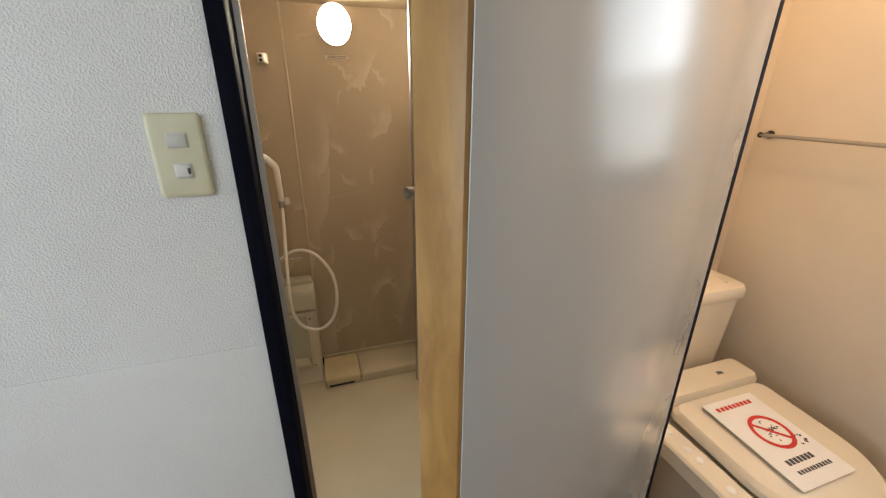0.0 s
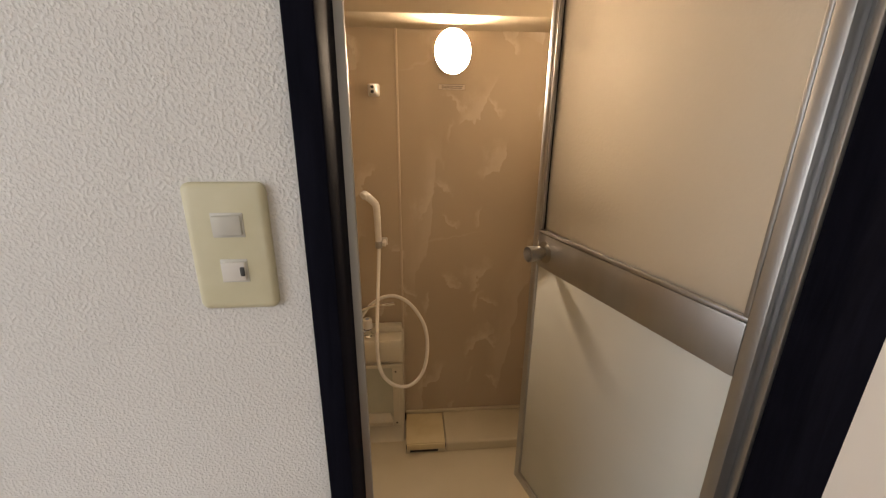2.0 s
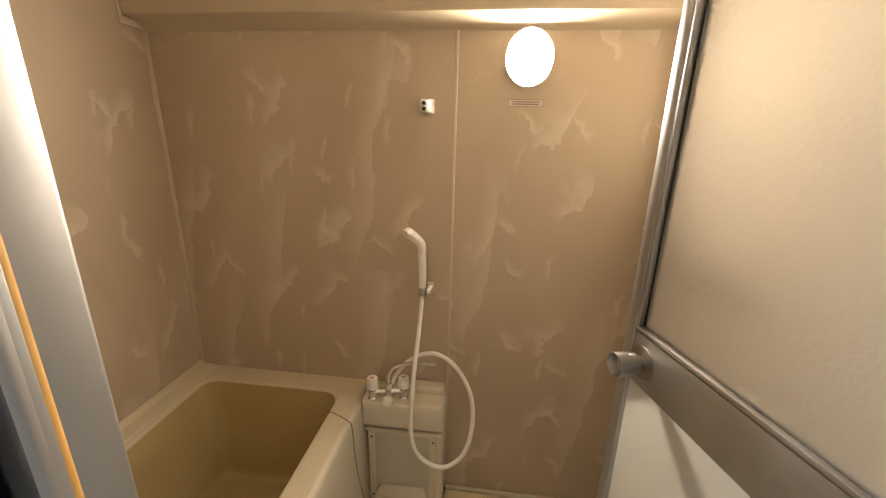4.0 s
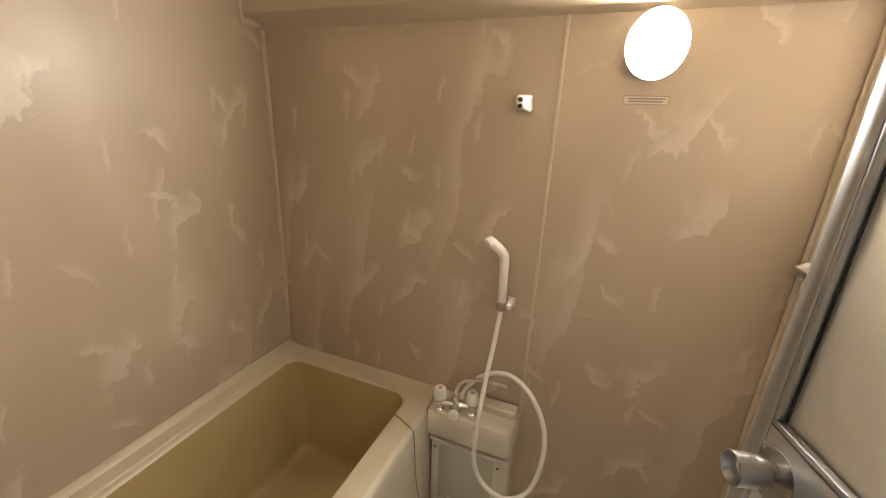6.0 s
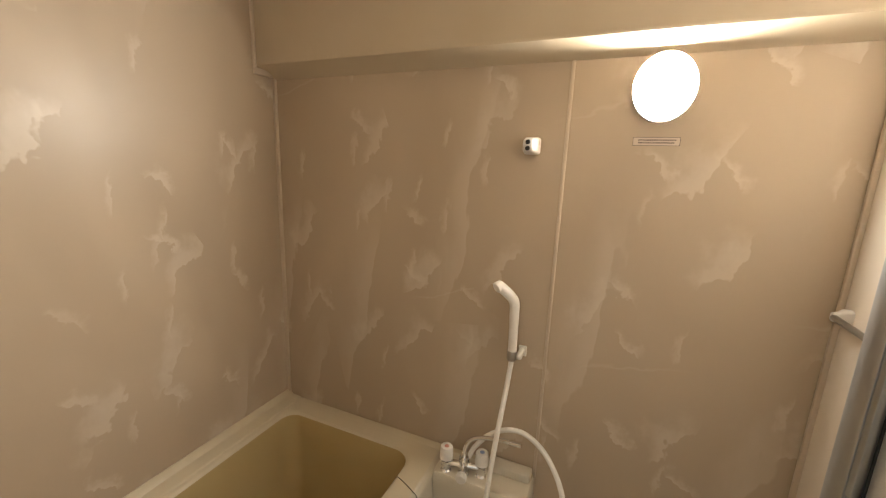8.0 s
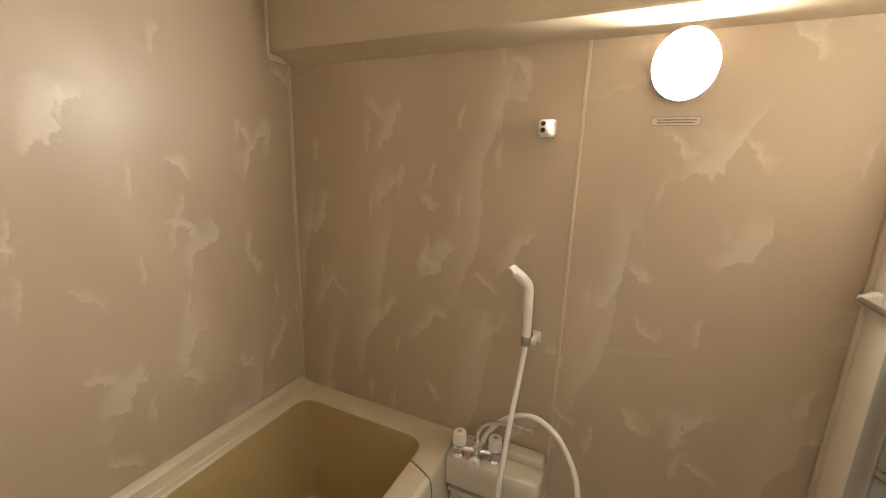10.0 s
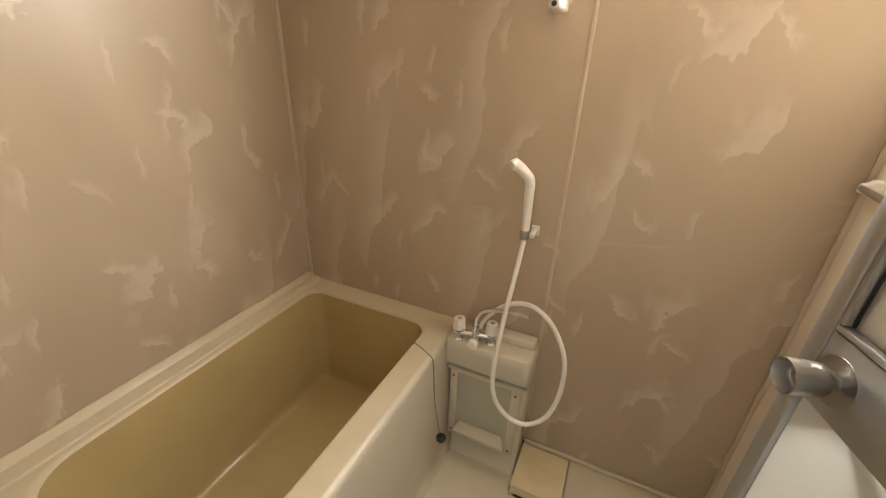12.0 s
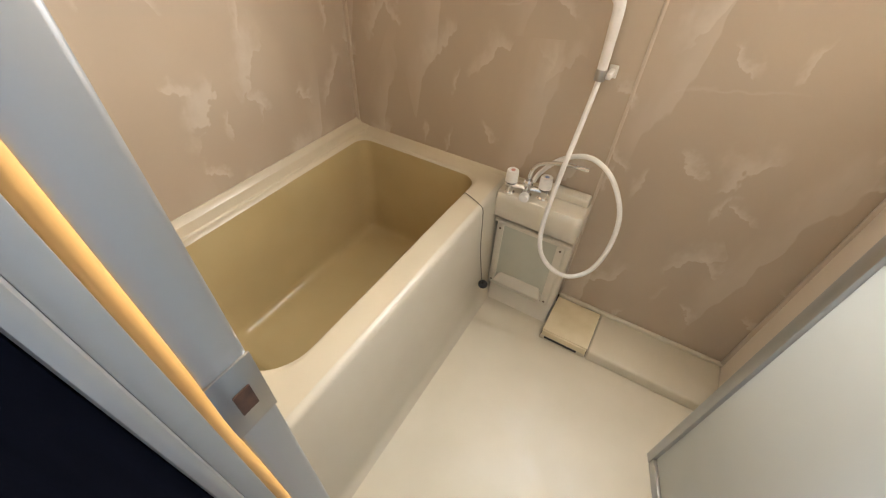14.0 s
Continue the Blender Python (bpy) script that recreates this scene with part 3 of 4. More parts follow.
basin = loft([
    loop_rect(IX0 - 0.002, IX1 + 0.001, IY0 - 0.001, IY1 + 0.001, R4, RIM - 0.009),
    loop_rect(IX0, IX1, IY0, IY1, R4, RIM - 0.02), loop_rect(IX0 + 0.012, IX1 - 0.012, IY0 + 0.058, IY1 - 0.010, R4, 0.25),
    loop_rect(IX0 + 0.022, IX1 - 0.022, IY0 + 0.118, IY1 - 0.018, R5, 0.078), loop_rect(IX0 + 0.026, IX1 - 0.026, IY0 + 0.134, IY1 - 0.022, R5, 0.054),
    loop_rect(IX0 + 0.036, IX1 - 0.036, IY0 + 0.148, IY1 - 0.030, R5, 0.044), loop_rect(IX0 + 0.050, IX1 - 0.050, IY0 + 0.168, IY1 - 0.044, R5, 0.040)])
# darker than the rim: the shade of the deep basin is in this colour
part("basin", basin, SHADED_CREAM, tub)
apron = bmesh.new()
ap = [(X1 - 0.0125, RIM), (X1 - 0.004, RIM - 0.0015), (X1 + 0.003, RIM - 0.007), (X1 + 0.006, RIM - 0.018), (X1 + 0.008, 0.38), (X1 + 0.013, 0.22), (X1 + 0.018, 0.08), (X1 + 0.022, 0.0), (X1 + 0.029, -0.030), (X1 + 0.044, BATH_FLOOR + 0.001), (X1 + 0.02, BATH_FLOOR - 0.01), (X1 - 0.02, 0.30)]
rows = [[apron.verts.new((x, y, z)) for x, z in ap] for y in (Y0, 0.5, 0.85, Y1)]
for a, b in zip(rows, rows[1:]):
    for i in range(len(ap)):
        j = (i + 1) % len(ap)
        apron.faces.new((a[i], a[j], b[j], b[i]))
apron.faces.new(rows[0][::-1]), apron.faces.new(rows[-1])
part("apron", apron, APRON, tub, "pale front apron")
flange = bmesh.new()
fl = [(0.0, -0.001), (0.0, 0.030), (0.004, 0.030), (0.010, 0.017), (0.016, 0.0095), (0.050, 0.0075), (0.056, 0.0055), (0.060, -0.001)]
rows = [[flange.verts.new((X0 + u, y, RIM + h)) for u, h in fl] for y in (Y0, Y1)]
for i in range(len(fl)):
    j = (i + 1) % len(fl)
    flange.faces.new((rows[0][i], rows[0][j], rows[1][j], rows[1][i]))
part("rim_flange", flange, TUBRIM, tub)
flange = bmesh.new()
fl = [(0.0, -0.001), (0.0, 0.005), (0.004, 0.005), (0.009, 0.004), (0.018, 0.002), (0.030, -0.001)]
rows = [[flange.verts.new((x, Y1 - u, RIM + h)) for u, h in fl] for x in (X0 + 0.012, -0.048)]
for i in range(len(fl)):
    j = (i + 1) % len(fl)
    flange.faces.new((rows[0][i], rows[0][j], rows[1][j], rows[1][i]))
part("rim_flange", flange, TUBRIM, tub)
flange = bmesh.new()
fl = [(0.0, -0.001), (0.0, 0.030), (0.004, 0.030), (0.010, 0.017), (0.020, 0.0095), (0.050, 0.0075), (0.058, 0.0055), (0.063, -0.001)]
rows = [[flange.verts.new((x, Y0 + u, RIM + h)) for u, h in fl] for x in (X0 + 0.012, X1 - 0.02)]
for i in range(len(fl)):
    j = (i + 1) % len(fl)
    flange.faces.new((rows[0][i], rows[0][j], rows[1][j], rows[1][i]))
flange.faces.new(rows[1])
part("rim_flange", flange, TUBRIM, tub)

# plug on its chain, over the rim and down the apron
plug = thing("bath_plug", "black rubber bath plug hanging on a thin chain", "plug")
chain_pts = [(-0.4270, 1.104, RIM - 0.030), (-0.4190, 1.103, RIM - 0.002), (-0.4050, 1.100, RIM + 0.0030), (-0.3550, 1.078, RIM + 0.0030), (-0.3310, 1.068, RIM - 0.006), (-0.3250, 1.065, 0.410), (-0.3170, 1.064, 0.280), (-0.2960, 1.063, 0.146)]
part("chain", tube(chain_pts, 0.0014, 6), material("grey_bead_chain", (0.22, 0.20, 0.17), 0.35, 1.0), plug, "thin grey bead chain")
part("stopper", lathe([(0.011, 0), (0.0165, 0.004), (0.0175, 0.012), (0.0150, 0.016), (0.0075, 0.019), (0.0055, 0.026), (0.002, 0.028)], pose(-0.2905, 1.063, 0.1170, 0, 6, 0), 24), BLACK, plug)

# ---- washing counter beside the tub ----
counter = thing("wash_counter", "pale resin washing counter with a framed front panel", "counter")
CX0, CX1 = -0.330, -0.045
C4 = (0.004, 0.004, 0.004, 0.024)
top = loft([loop_rect(CX0, CX1, 1.186, BY - 0.001, C4, 0.353), loop_rect(CX0, CX1 + 0.001, 1.174, BY - 0.001, C4, 0.364), loop_rect(CX0, CX1 + 0.002, 1.168, BY - 0.001, C4, 0.43),
            loop_rect(CX0, CX1 + 0.001, 1.170, BY - 0.001, C4, 0.452), loop_rect(CX0, CX1 - 0.004, 1.175, BY - 0.002, C4, 0.4605), loop_rect(CX0, CX1 - 0.012, 1.183, BY - 0.004, C4, 0.4625)], True)
part("shelf_top", top, COUNTER, counter)
part("body", loft([loop_rect(CX0 + 0.025, CX1 - 0.002, 1.160, BY - 0.001, 0.012, BATH_FLOOR), loop_rect(CX0 + 0.025, CX1 - 0.002, 1.178, BY - 0.001, 0.012, -0.025), loop_rect(CX0 + 0.02, CX1 - 0.002, 1.194, BY - 0.001, 0.012, 0.015),
                   loop_rect(CX0 + 0.012, CX1 - 0.002, 1.196, BY - 0.001, 0.012, 0.3529)], True), COUNTER, counter)
panel_frame = bmesh.new()
MX0, MX1, MZ0, MZ1, MY = -0.316, -0.066, 0.018, 0.335, 1.1905
for bx in ((MX0, MX1, MZ1 - 0.012, MZ1), (MX0, MX1, MZ0, MZ0 + 0.010), (MX0, MX0 + 0.026, MZ0 + 0.0102, MZ1 - 0.0122), (MX1 - 0.028, MX1, MZ0 + 0.0102, MZ1 - 0.0122)):
    box(bx[0], bx[1], MY - 0.006, MY + 0.006, bx[2], bx[3], 0.002, 2, panel_frame)
part("panel_ledge", box(CX0 + 0.006, CX1 - 0.001, 1.176, 1.1955, 0.3365, 0.3445, 0.003, 3), COUNTER, counter, "narrow pale ledge over the panel")
part("back_step", box(-0.184, CX1 - 0.006, 1.242, BY - 0.004, 0.4615, 0.4900, 0.006, 3), COUNTER, counter, "raised step at the back of the shelf")
part("panel_frame", panel_frame, COUNTER, counter, "pale frame of the front panel")
part("front_panel", box(MX0 + 0.0262, MX1 - 0.0282, MY - 0.001, MY + 0.004, MZ0 + 0.0102, MZ1 - 0.0122), GLOSSPANEL, counter, "glossy grey-green front panel", smooth=False)
tray_rows = ((0.004, 0.006, 0.030), (0.000, 0.022, 0.038), (0.000, 0.029, 0.050), (0.000, 0.032, 0.064), (0.002, 0.029, 0.070), (0.006, 0.020, 0.075), (0.012, 0.009, 0.084), (0.016, 0.004, 0.090))
part("tray", loft([loop_rect(MX0 + 0.028 + inset, MX1 - 0.030 - inset, MY - reach, MY + 0.002, 0.0015, z) for inset, reach, z in tray_rows], True), COUNTER, counter, "pale moulded lip at the panel foot")
for x in (MX0 + 0.013, MX1 - 0.014):
    for z in (MZ0 + 0.02, MZ1 - 0.03):
        part("screw", lathe([(0.0042, 0), (0.0042, 0.001), (0.0028, 0.0024)], pose(x, MY - 0.006, z, 90), 12), SCREW, counter)

# drain cover in the ledge
cover = thing("drain_cover", "yellowed plastic drain cover set in the floor ledge", "drain cover")
part("lid", box(-0.0400, 0.1293, 1.0935, 1.2765, -0.0050, 0.0025, 0.002, 3), YELLOWED, cover)
part("lid_front", box(-0.038, 0.1275, 1.0865, 1.0925, -0.026, 0.0005, 0.002), YELLOWED, cover)
part("foot", box(-0.0400, 0.1293, 1.0880, 1.0925, BATH_FLOOR - 0.001, -0.0265), PAN, cover)
part("slot", box(-0.024, 0.098, 1.0862, 1.0879, -0.0380, -0.0280), BLACK, cover, "dark drain slot", smooth=False)
part("pit", box(-0.0410, 0.1304, 1.0932, 1.2773, BATH_FLOOR, -0.0055), BLACK, cover, "dark gap round the cover", smooth=False)

# ---- tap, shower and hose ----
tap = thing("bath_tap", "chrome two-handle bath tap with white handles", "tap")
tb = tube([(-0.3110, 1.192, 0.4890), (-0.2410, 1.206, 0.4890), (-0.1790, 1.219, 0.4890)], 0.0105, 16)
lathe([(0.018, 0), (0.018, 0.006), (0.013, 0.010), (0.011, 0.028), (0.015, 0.036), (0.0165, 0.05), (0.013, 0.06)], pose(-0.2430, 1.206, 0.4610), 24, tb)
for x, y in ((-0.297, 1.195), (-0.191, 1.2165)):
    lathe([(0.017, 0), (0.017, 0.004), (0.0125, 0.009), (0.0120, 0.030), (0.0165, 0.036), (0.0165, 0.040)], pose(x, y, 0.461), 24, tb)
tube([(-0.2410, 1.204, 0.4890), (-0.2370, 1.18, 0.4870), (-0.2350, 1.165, 0.4860)], 0.010, 14, tb)
part("valve_body", tb, CHROME, tap)
for x, y in ((-0.297, 1.195), (-0.191, 1.2165)):
    part("collar", lathe([(0.0165, 0), (0.0172, 0.003), (0.0165, 0.005)], pose(x, y, 0.4985), 20), BLACK, tap)
    cap = part("handle", lathe([(0.0170, 0), (0.0212, 0.003), (0.0205, 0.024), (0.0192, 0.038), (0.0172, 0.042), (0.0090, 0.043), (0.0078, 0.0415)], pose(x, y, 0.502), 10), WHITEPLASTIC, tap, "ribbed white plastic handle")
    part("mark", lathe([(0.0072, 0.0412), (0.0070, 0.0424), (0.004, 0.0428)], pose(x, y, 0.502), 16), material("tap_mark", (0.5710, 0.25, 0.2000) if x < -0.25 else (0.2710, 0.35, 0.5500), 0.4), cap)
part("diverter", lathe([(0.009, 0), (0.0155, 0.002), (0.0165, 0.014), (0.013, 0.019), (0.005, 0.020)], pose(-0.2345, 1.166, 0.4860, 90, 0, 6), 20), WHITEPLASTIC, tap, "white diverter knob")
part("spout", tube([(-0.2430, 1.207, 0.5150), (-0.2420, 1.208, 0.5480), (-0.2270, 1.210, 0.5780), (-0.1940, 1.210, 0.5960), (-0.1440, 1.203, 0.6120), (-0.0990, 1.196, 0.6190), (-0.0750, 1.193, 0.6215)], 0.0062, 14), CHROME, tap, "bent chrome spout")

shower = thing("hand_shower", "white hand shower in its wall holder", "shower")
part("handle", tube([(-0.1325, 1.249, 0.8620), (-0.1330, 1.2485, 0.9140), (-0.1340, 1.2475, 0.9690), (-0.1358, 1.246, 1.0120), (-0.1440, 1.240, 1.0300), (-0.1620, 1.228, 1.0510), (-0.1760, 1.219, 1.0640)],
                    lambda t: 0.0122 + 0.0026 * min(1, t * 1.3), 16), WHITEPLASTIC, shower)
part("spray_head", lathe([(0.010, -0.016), (0.0140, -0.012), (0.0155, 0.0), (0.0150, 0.006), (0.0125, 0.008), (0.004, 0.0085)], look((-0.1770, 1.2175, 1.0600), (-0.137, 1.2675, 1.090)), 22), WHITEPLASTIC, shower)
part("collar", lathe([(0.0132, 0), (0.0140, 0.002), (0.0140, 0.026), (0.0132, 0.028)], pose(-0.1325, 1.249, 0.8430), 20), STEEL, shower, "steel collar")
part("hose", tube([(-0.1325, 1.249, 0.8460), (-0.1335, 1.240, 0.8140), (-0.1355, 1.205, 0.7390), (-0.1410, 1.150, 0.6120), (-0.1445, 1.108, 0.4540), (-0.1290, 1.098, 0.3590), (-0.0840, 1.096, 0.3060), (-0.0240, 1.10, 0.2940), (0.0310, 1.118, 0.3360),
                   (0.0550, 1.145, 0.4240), (0.0460, 1.175, 0.5240), (-0.0040, 1.200, 0.6060), (-0.0640, 1.216, 0.6420), (-0.1190, 1.222, 0.6390), (-0.1740, 1.224, 0.6040), (-0.2170, 1.222, 0.5490), (-0.2310, 1.215, 0.5140)], 0.0072, 12, None, 9), WHITEPLASTIC, shower, "white shower hose hanging in a loop")
holder = thing("shower_holder", "small ivory shower holder on the wall panel", "bracket")
part("arm", box(-0.1185, -0.1035, 1.240, BY - 0.004, 0.850, 0.868, 0.005, 3), WHITEPLASTIC, holder)
part("wall_plate", box(-0.122, -0.099, BY - 0.005, BY, 0.843, 0.875, 0.002), WHITEPLASTIC, holder)
room = HOUSE
hook = thing("shower_hook", "ivory shower hook with two dark sockets", "bracket")
part("shell", loft([loop_rect(-0.022, 0.022, -0.024, 0.024, 0.008, 0.0), loop_rect(-0.022, 0.022, -0.024, 0.024, 0.008, 0.010), loop_rect(-0.017, 0.017, -0.021, 0.020, 0.010, 0.045), loop_rect(-0.014, 0.014, -0.018, 0.016, 0.011, 0.056),
                    loop_rect(-0.009, 0.009, -0.012, 0.011, 0.009, 0.060)], True), WHITEPLASTIC, hook)
for v in (-0.009, 0.008):
    part("socket", lathe([(0.0062, 0), (0.0064, 0.002), (0.004, 0.0026)], pose(-0.001, v, 0.0592), 16), BLACK, hook, "dark socket")
hook.matrix_world = BATHROOM @ pose(-0.129, BY, 1.433, 90) @ Matrix.Diagonal((0.95, 0.90, 1.0, 1.0))

room = BATHROOM
# ---- wall lamp, label and towel bar ----
lamp = thing("wall_lamp", "lit round milk-glass wall lamp on the bathroom panel", "lamp")
LAMP_AT = pose(0.157, BY, 1.565, 90) @ Matrix.Diagonal((0.96, 1.10, 1.0, 1.0))
part("base_ring", lathe([(0.0690, 0), (0.0698, 0.010), (0.0692, 0.0172), (0.0680, 0.0180), (0.0668, 0.0172), (0.0660, 0.010)], LAMP_AT, 48), WHITEPLASTIC, lamp)
part("globe", lathe([(0.0659, 0.0105), (0.0655, 0.0128), (0.0600, 0.0156), (0.0500, 0.0174), (0.030, 0.0188), (0.012, 0.0194), (0.003, 0.0195)], LAMP_AT, 48), LAMPGLASS, lamp, "glowing white glass globe")
label = thing("wall_label", "small clear label with printed lines below the lamp", "label")
part("sticker", box(0.107, 0.206, BY - 0.0012, BY, 1.4380, 1.4575), LABEL, label, smooth=False)
edge = bmesh.new()
for bx in ((0.107, 0.206, 1.4565, 1.4575), (0.107, 0.206, 1.4380, 1.4390), (0.107, 0.108, 1.4391, 1.4564), (0.205, 0.206, 1.4391, 1.4564)):
    box(bx[0], bx[1], BY - 0.0018, BY - 0.0013, bx[2], bx[3], bm=edge)
part("border", edge, GREYPRINT, label, smooth=False)
random.seed(4)
for z, x0, x1 in ((1.4508, 0.119, 0.195), (1.4447, 0.119, 0.193)):
    line = bmesh.new()
    x = x0
    while x < x1:
        w = random.uniform(0.0015, 0.004)
        box(x, x + w, BY - 0.0018, BY - 0.0013, z - 0.0016, z + 0.0016, bm=line)
        x += w + 0.001
    part("print_line", line, GREYPRINT, label, smooth=False)

bar = thing("towel_bar", "steel towel bar on white brackets in the bathroom", "towel bar")
part("rod", tube([(CX - 0.028, 1.246, 1.098), (CX - 0.028, 1.0, 1.098), (CX - 0.028, 0.80, 1.098)], 0.0065, 14), STEEL, bar)
for y in (1.250, 0.798):
    part("bracket", loft([[(CX, y + b, 1.098 + a) for a, b, _ in loop_rect(-0.018, 0.018, -0.012, 0.012, 0.007, 0)], [(CX - 0.012, y + b, 1.098 + a) for a, b, _ in loop_rect(-0.018, 0.018, -0.012, 0.012, 0.007, 0)],
                          [(CX - 0.022, y + b, 1.098 + a) for a, b, _ in loop_rect(-0.011, 0.011, -0.009, 0.009, 0.007, 0)], [(CX - 0.030, y + b, 1.098 + a) for a, b, _ in loop_rect(-0.009, 0.009, -0.008, 0.008, 0.006, 0)]], True), WHITEPLASTIC, bar, "white plastic bracket")

room = HOUSE
# ---- toilet ----
wc = thing("toilet", "ivory toilet with closed lid and wash seat", "toilet", at=pose(1.15, 0.282, 0))
part("tank", loft([loop_rect(-0.165, 0.165, -0.185, -0.01, 0.03, 0.40), loop_rect(-0.172, 0.172, -0.190, -0.008, 0.035, 0.44), loop_rect(-0.180, 0.180, -0.205, -0.004, 0.035, 0.722)], True), CERAMIC, wc)
part("tank_lid", loft([loop_rect(-0.186, 0.186, -0.211, -0.003, 0.035, 0.7225), loop_rect(-0.190, 0.190, -0.215, -0.002, 0.037, 0.728), loop_rect(-0.190, 0.190, -0.215, -0.002, 0.037, 0.754), loop_rect(-0.184, 0.184, -0.209, -0.006, 0.034, 0.764),
                       loop_rect(-0.150, 0.150, -0.175, -0.035, 0.03, 0.767), loop_rect(-0.145, 0.145, -0.170, -0.040, 0.03, 0.760)], True), CERAMIC, wc)
part("bowl", loft([loop_rect(-0.11, 0.11, -0.56, -0.05, 0.09, 0.0), loop_rect(-0.105, 0.105, -0.55, -0.05, 0.09, 0.10), loop_rect(-0.12, 0.12, -0.60, -0.05, 0.10, 0.22), loop_rect(-0.17, 0.17, -0.70, -0.05, (0.05, 0.05, 0.16, 0.16), 0.34),
                   loop_rect(-0.182, 0.182, -0.715, -0.05, (0.05, 0.05, 0.17, 0.17), 0.385), loop_rect(-0.178, 0.178, -0.71, -0.05, (0.05, 0.05, 0.17, 0.17), 0.398)], True), CERAMIC, wc)
part("seat", loft([loop_rect(-0.186, 0.186, -0.725, -0.30, (0.03, 0.03, 0.175, 0.175), 0.3985), loop_rect(-0.190, 0.190, -0.730, -0.30, (0.03, 0.03, 0.178, 0.178), 0.408), loop_rect(-0.187, 0.187, -0.727, -0.30, (0.03, 0.03, 0.176, 0.176), 0.418)], True), CERAMIC, wc)
part("wash_unit", loft([loop_rect(-0.195, 0.195, -0.318, -0.215, 0.02, 0.3985), loop_rect(-0.195, 0.195, -0.318, -0.215, 0.02, 0.475), loop_rect(-0.188, 0.188, -0.311, -0.221, 0.018, 0.490)], True), CERAMIC, wc, "ivory plastic wash unit")
part("badge", box(0.06, 0.085, -0.275, -0.262, 0.4902, 0.4912), STEEL, wc, smooth=False)
lid = loft([loop_rect(-0.185, 0.185, -0.722, -0.3195, (0.03, 0.03, 0.172, 0.172), 0.4185), loop_rect(-0.192, 0.192, -0.732, -0.3195, (0.03, 0.03, 0.178, 0.178), 0.424), loop_rect(-0.190, 0.190, -0.730, -0.3195, (0.03, 0.03, 0.177, 0.177), 0.440),
            loop_rect(-0.178, 0.178, -0.716, -0.326, (0.03, 0.03, 0.168, 0.168), 0.452)], True)
for v in lid.verts:
    v.co.z += (v.co.y + 0.73) * 0.055
part("lid", lid, CERAMIC, wc, "closed seat lid")
control = part("control_panel", loft([loop_rect(-0.275, -0.2, -0.62, -0.20, 0.014, 0.385), loop_rect(-0.275, -0.2, -0.62, -0.20, 0.014, 0.43), loop_rect(-0.268, -0.206, -0.615, -0.205, 0.012, 0.436)], True), CERAMIC, wc, "wash control panel with buttons")
for y in (-0.265, -0.300, -0.37, -0.435, -0.470, -0.56):
    part("button", lathe([(0.011, 0), (0.011, 0.001), (0.008, 0.0022)], pose(-0.237, y, 0.436), 18), WHITEPLASTIC, control)

notice = thing("paper_notice", "white paper notice with red prohibition ring on the lid", "notice", at=pose(1.135, -0.215, 0.4764, 3.15) @ Matrix.Scale(0.92, 4))
part("sheet", box(-0.105, 0.105, -0.1485, 0.1485, 0, 0.0006), PAPER, notice, smooth=False)
ring = bmesh.new()
n = 48
ri = [[ring.verts.new((r * math.cos(2 * math.pi * i / n) + 0.012, r * math.sin(2 * math.pi * i / n) + 0.012, 0.0009)) for i in range(n)] for r in (0.048, 0.060)]
for i in range(n):
    ring.faces.new((ri[0][i], ri[0][(i + 1) % n], ri[1][(i + 1) % n], ri[1][i]))
q = [ring.verts.new((0.012 + a * 0.7071 - b * 0.7071, 0.012 - a * 0.7071 - b * 0.7071, 0.0010)) for a, b in ((-0.05, -0.005), (0.05, -0.005), (0.05, 0.005), (-0.05, 0.005))]
ring.faces.new(q)
part("ring_print", ring, REDINK, notice, "red prohibition ring", smooth=False)
heads = bmesh.new()
for i in range(9):
    box(-0.075 + i * 0.0165, -0.0625 + i * 0.0165, 0.112, 0.1265, 0.0007, 0.0009, bm=heads)
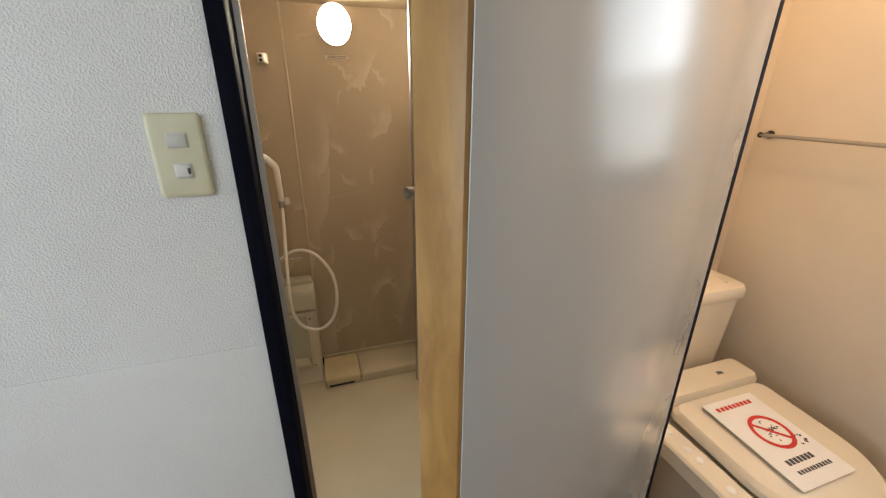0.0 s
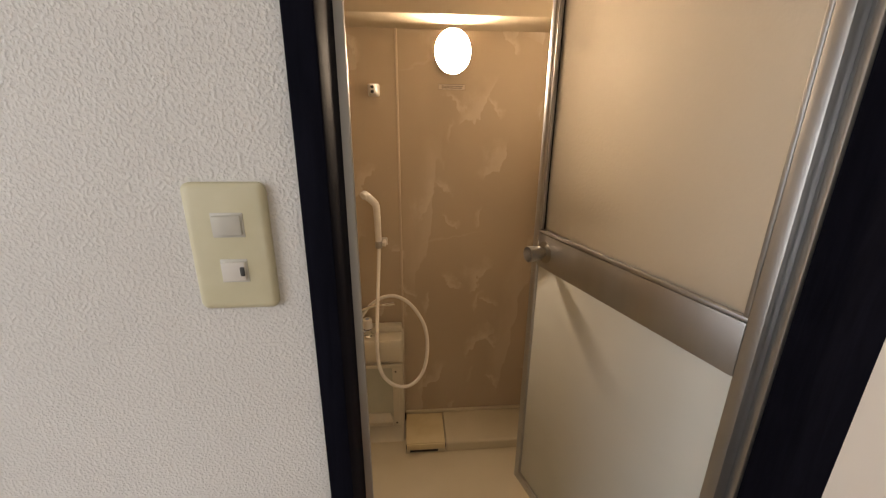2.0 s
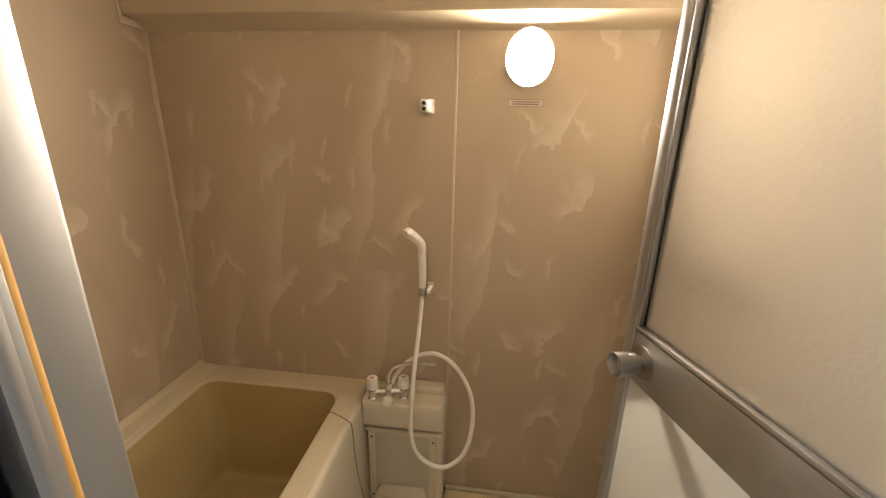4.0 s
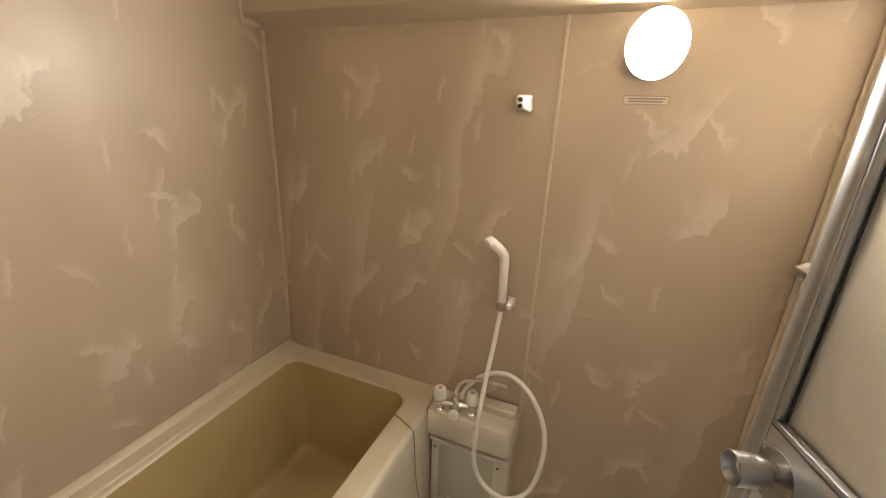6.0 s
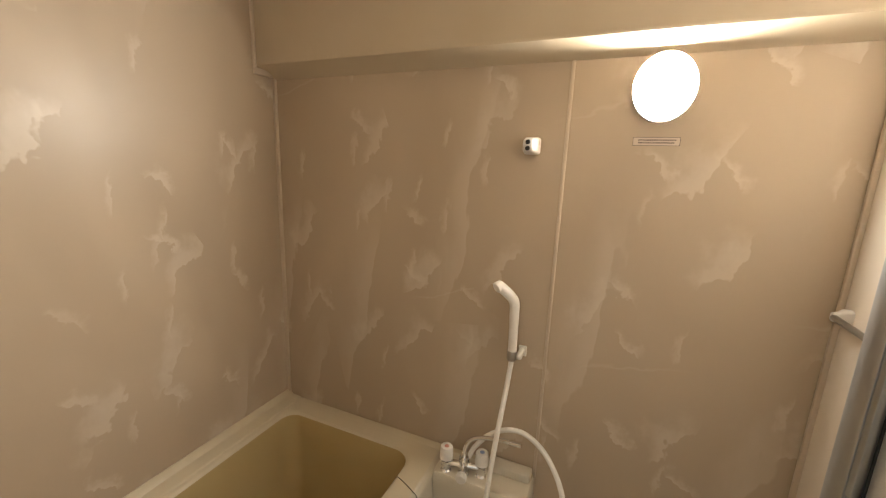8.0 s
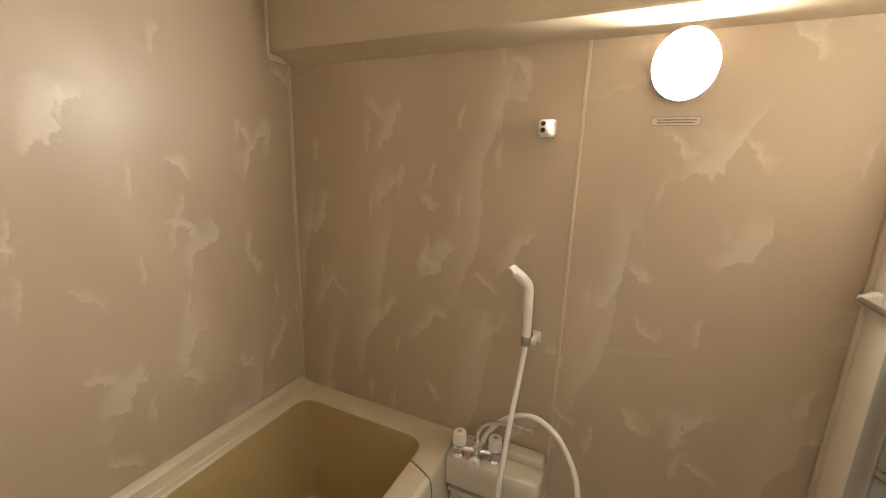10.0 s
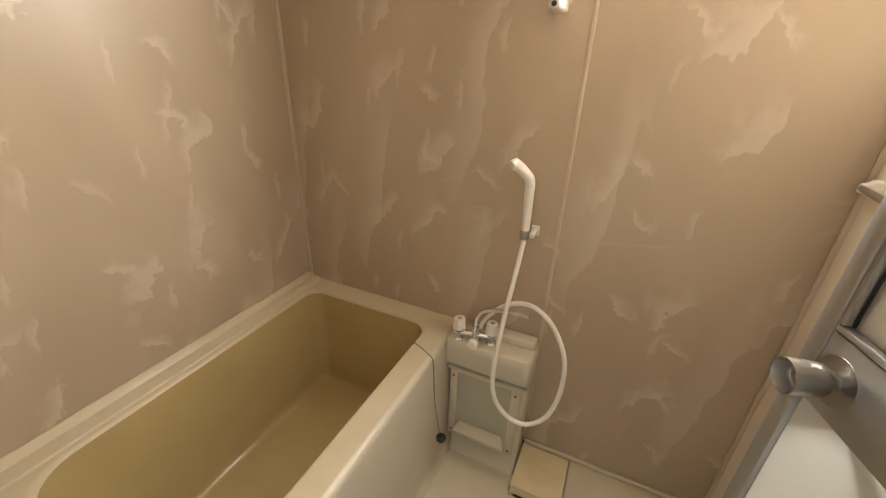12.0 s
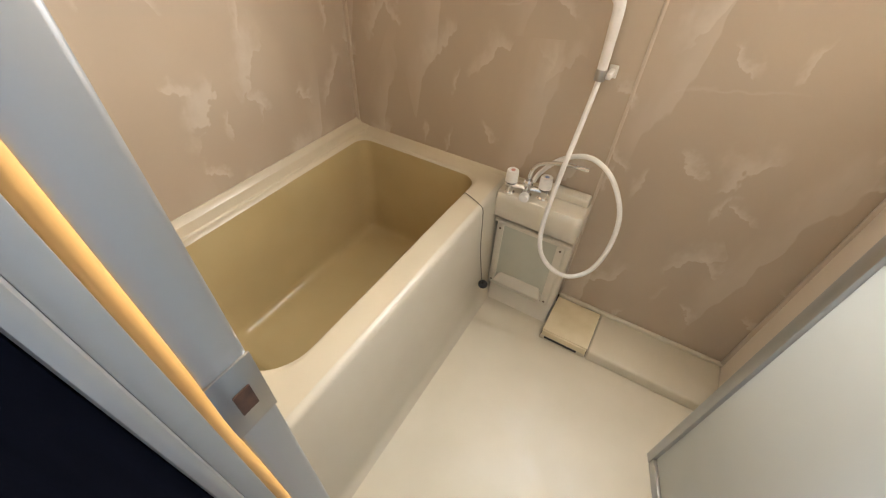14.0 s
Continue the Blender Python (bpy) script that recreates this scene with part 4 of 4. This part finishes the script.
part("title_print", heads, REDINK, notice, "red printed title line", smooth=False)
text = bmesh.new()
for row, (y, h, w, k) in enumerate(((-0.078, 0.016, 0.012, 7), (-0.108, 0.011, 0.009, 11))):
    for i in range(k):
        box(-0.06 + i * (w + 0.003), -0.06 + i * (w + 0.003) + w, y - h / 2, y + h / 2, 0.0007, 0.0009, bm=text)
part("text_print", text, DARKINK, notice, "dark printed text lines", smooth=False)
fig = bmesh.new()
random.seed(9)
for i in range(26):
    a, r = random.uniform(0, 6.283), random.uniform(0.002, 0.036)
    x, y = 0.012 + r * math.cos(a), 0.012 + r * math.sin(a)
    box(x, x + random.uniform(0.003, 0.010), y, y + random.uniform(0.002, 0.007), 0.0007, 0.0008, bm=fig)
part("drawing_print", fig, DARKINK, notice, "small dark line drawing", smooth=False)
fig = bmesh.new()
for i in range(12):
    x, y = random.uniform(0.052, 0.084), random.uniform(-0.05, -0.02)
    box(x, x + random.uniform(0.003, 0.010), y, y + random.uniform(0.003, 0.009), 0.0007, 0.0008, bm=fig)
part("drawing_print", fig, DARKINK, notice, "small dark line drawing", smooth=False)

rail = thing("towel_rail", "steel towel rail on the cream toilet wall", "towel rail")
part("rod", tube([(1.425, 0.235, 1.222), (1.425, 0.0, 1.222), (1.425, -0.16, 1.222)], 0.006, 12), STEEL, rail)
for y in (0.233, -0.158):
    br = lathe([(0.013, 0), (0.013, 0.004), (0.007, 0.008), (0.006, 0.045), (0.009, 0.05)], pose(1.47, y, 1.222, 0, -90), 18)
    part("bracket", br, material("dark_bracket", (0.05, 0.045, 0.04), 0.4, 0.7), rail)

lamp2 = thing("ceiling_lamp", "lit round glass lamp on the toilet ceiling", "lamp")
part("base", lathe([(0.09, 0), (0.09, 0.02), (0.08, 0.03)], pose(1.05, -0.35, 2.318), 32), WHITEPLASTIC, lamp2)
shade = part("shade", lathe([(0.03, -0.03), (0.07, -0.02), (0.088, 0.0), (0.09, 0.014)], pose(1.05, -0.35, 2.302), 32), BULBGLASS, lamp2, "glowing glass shade")
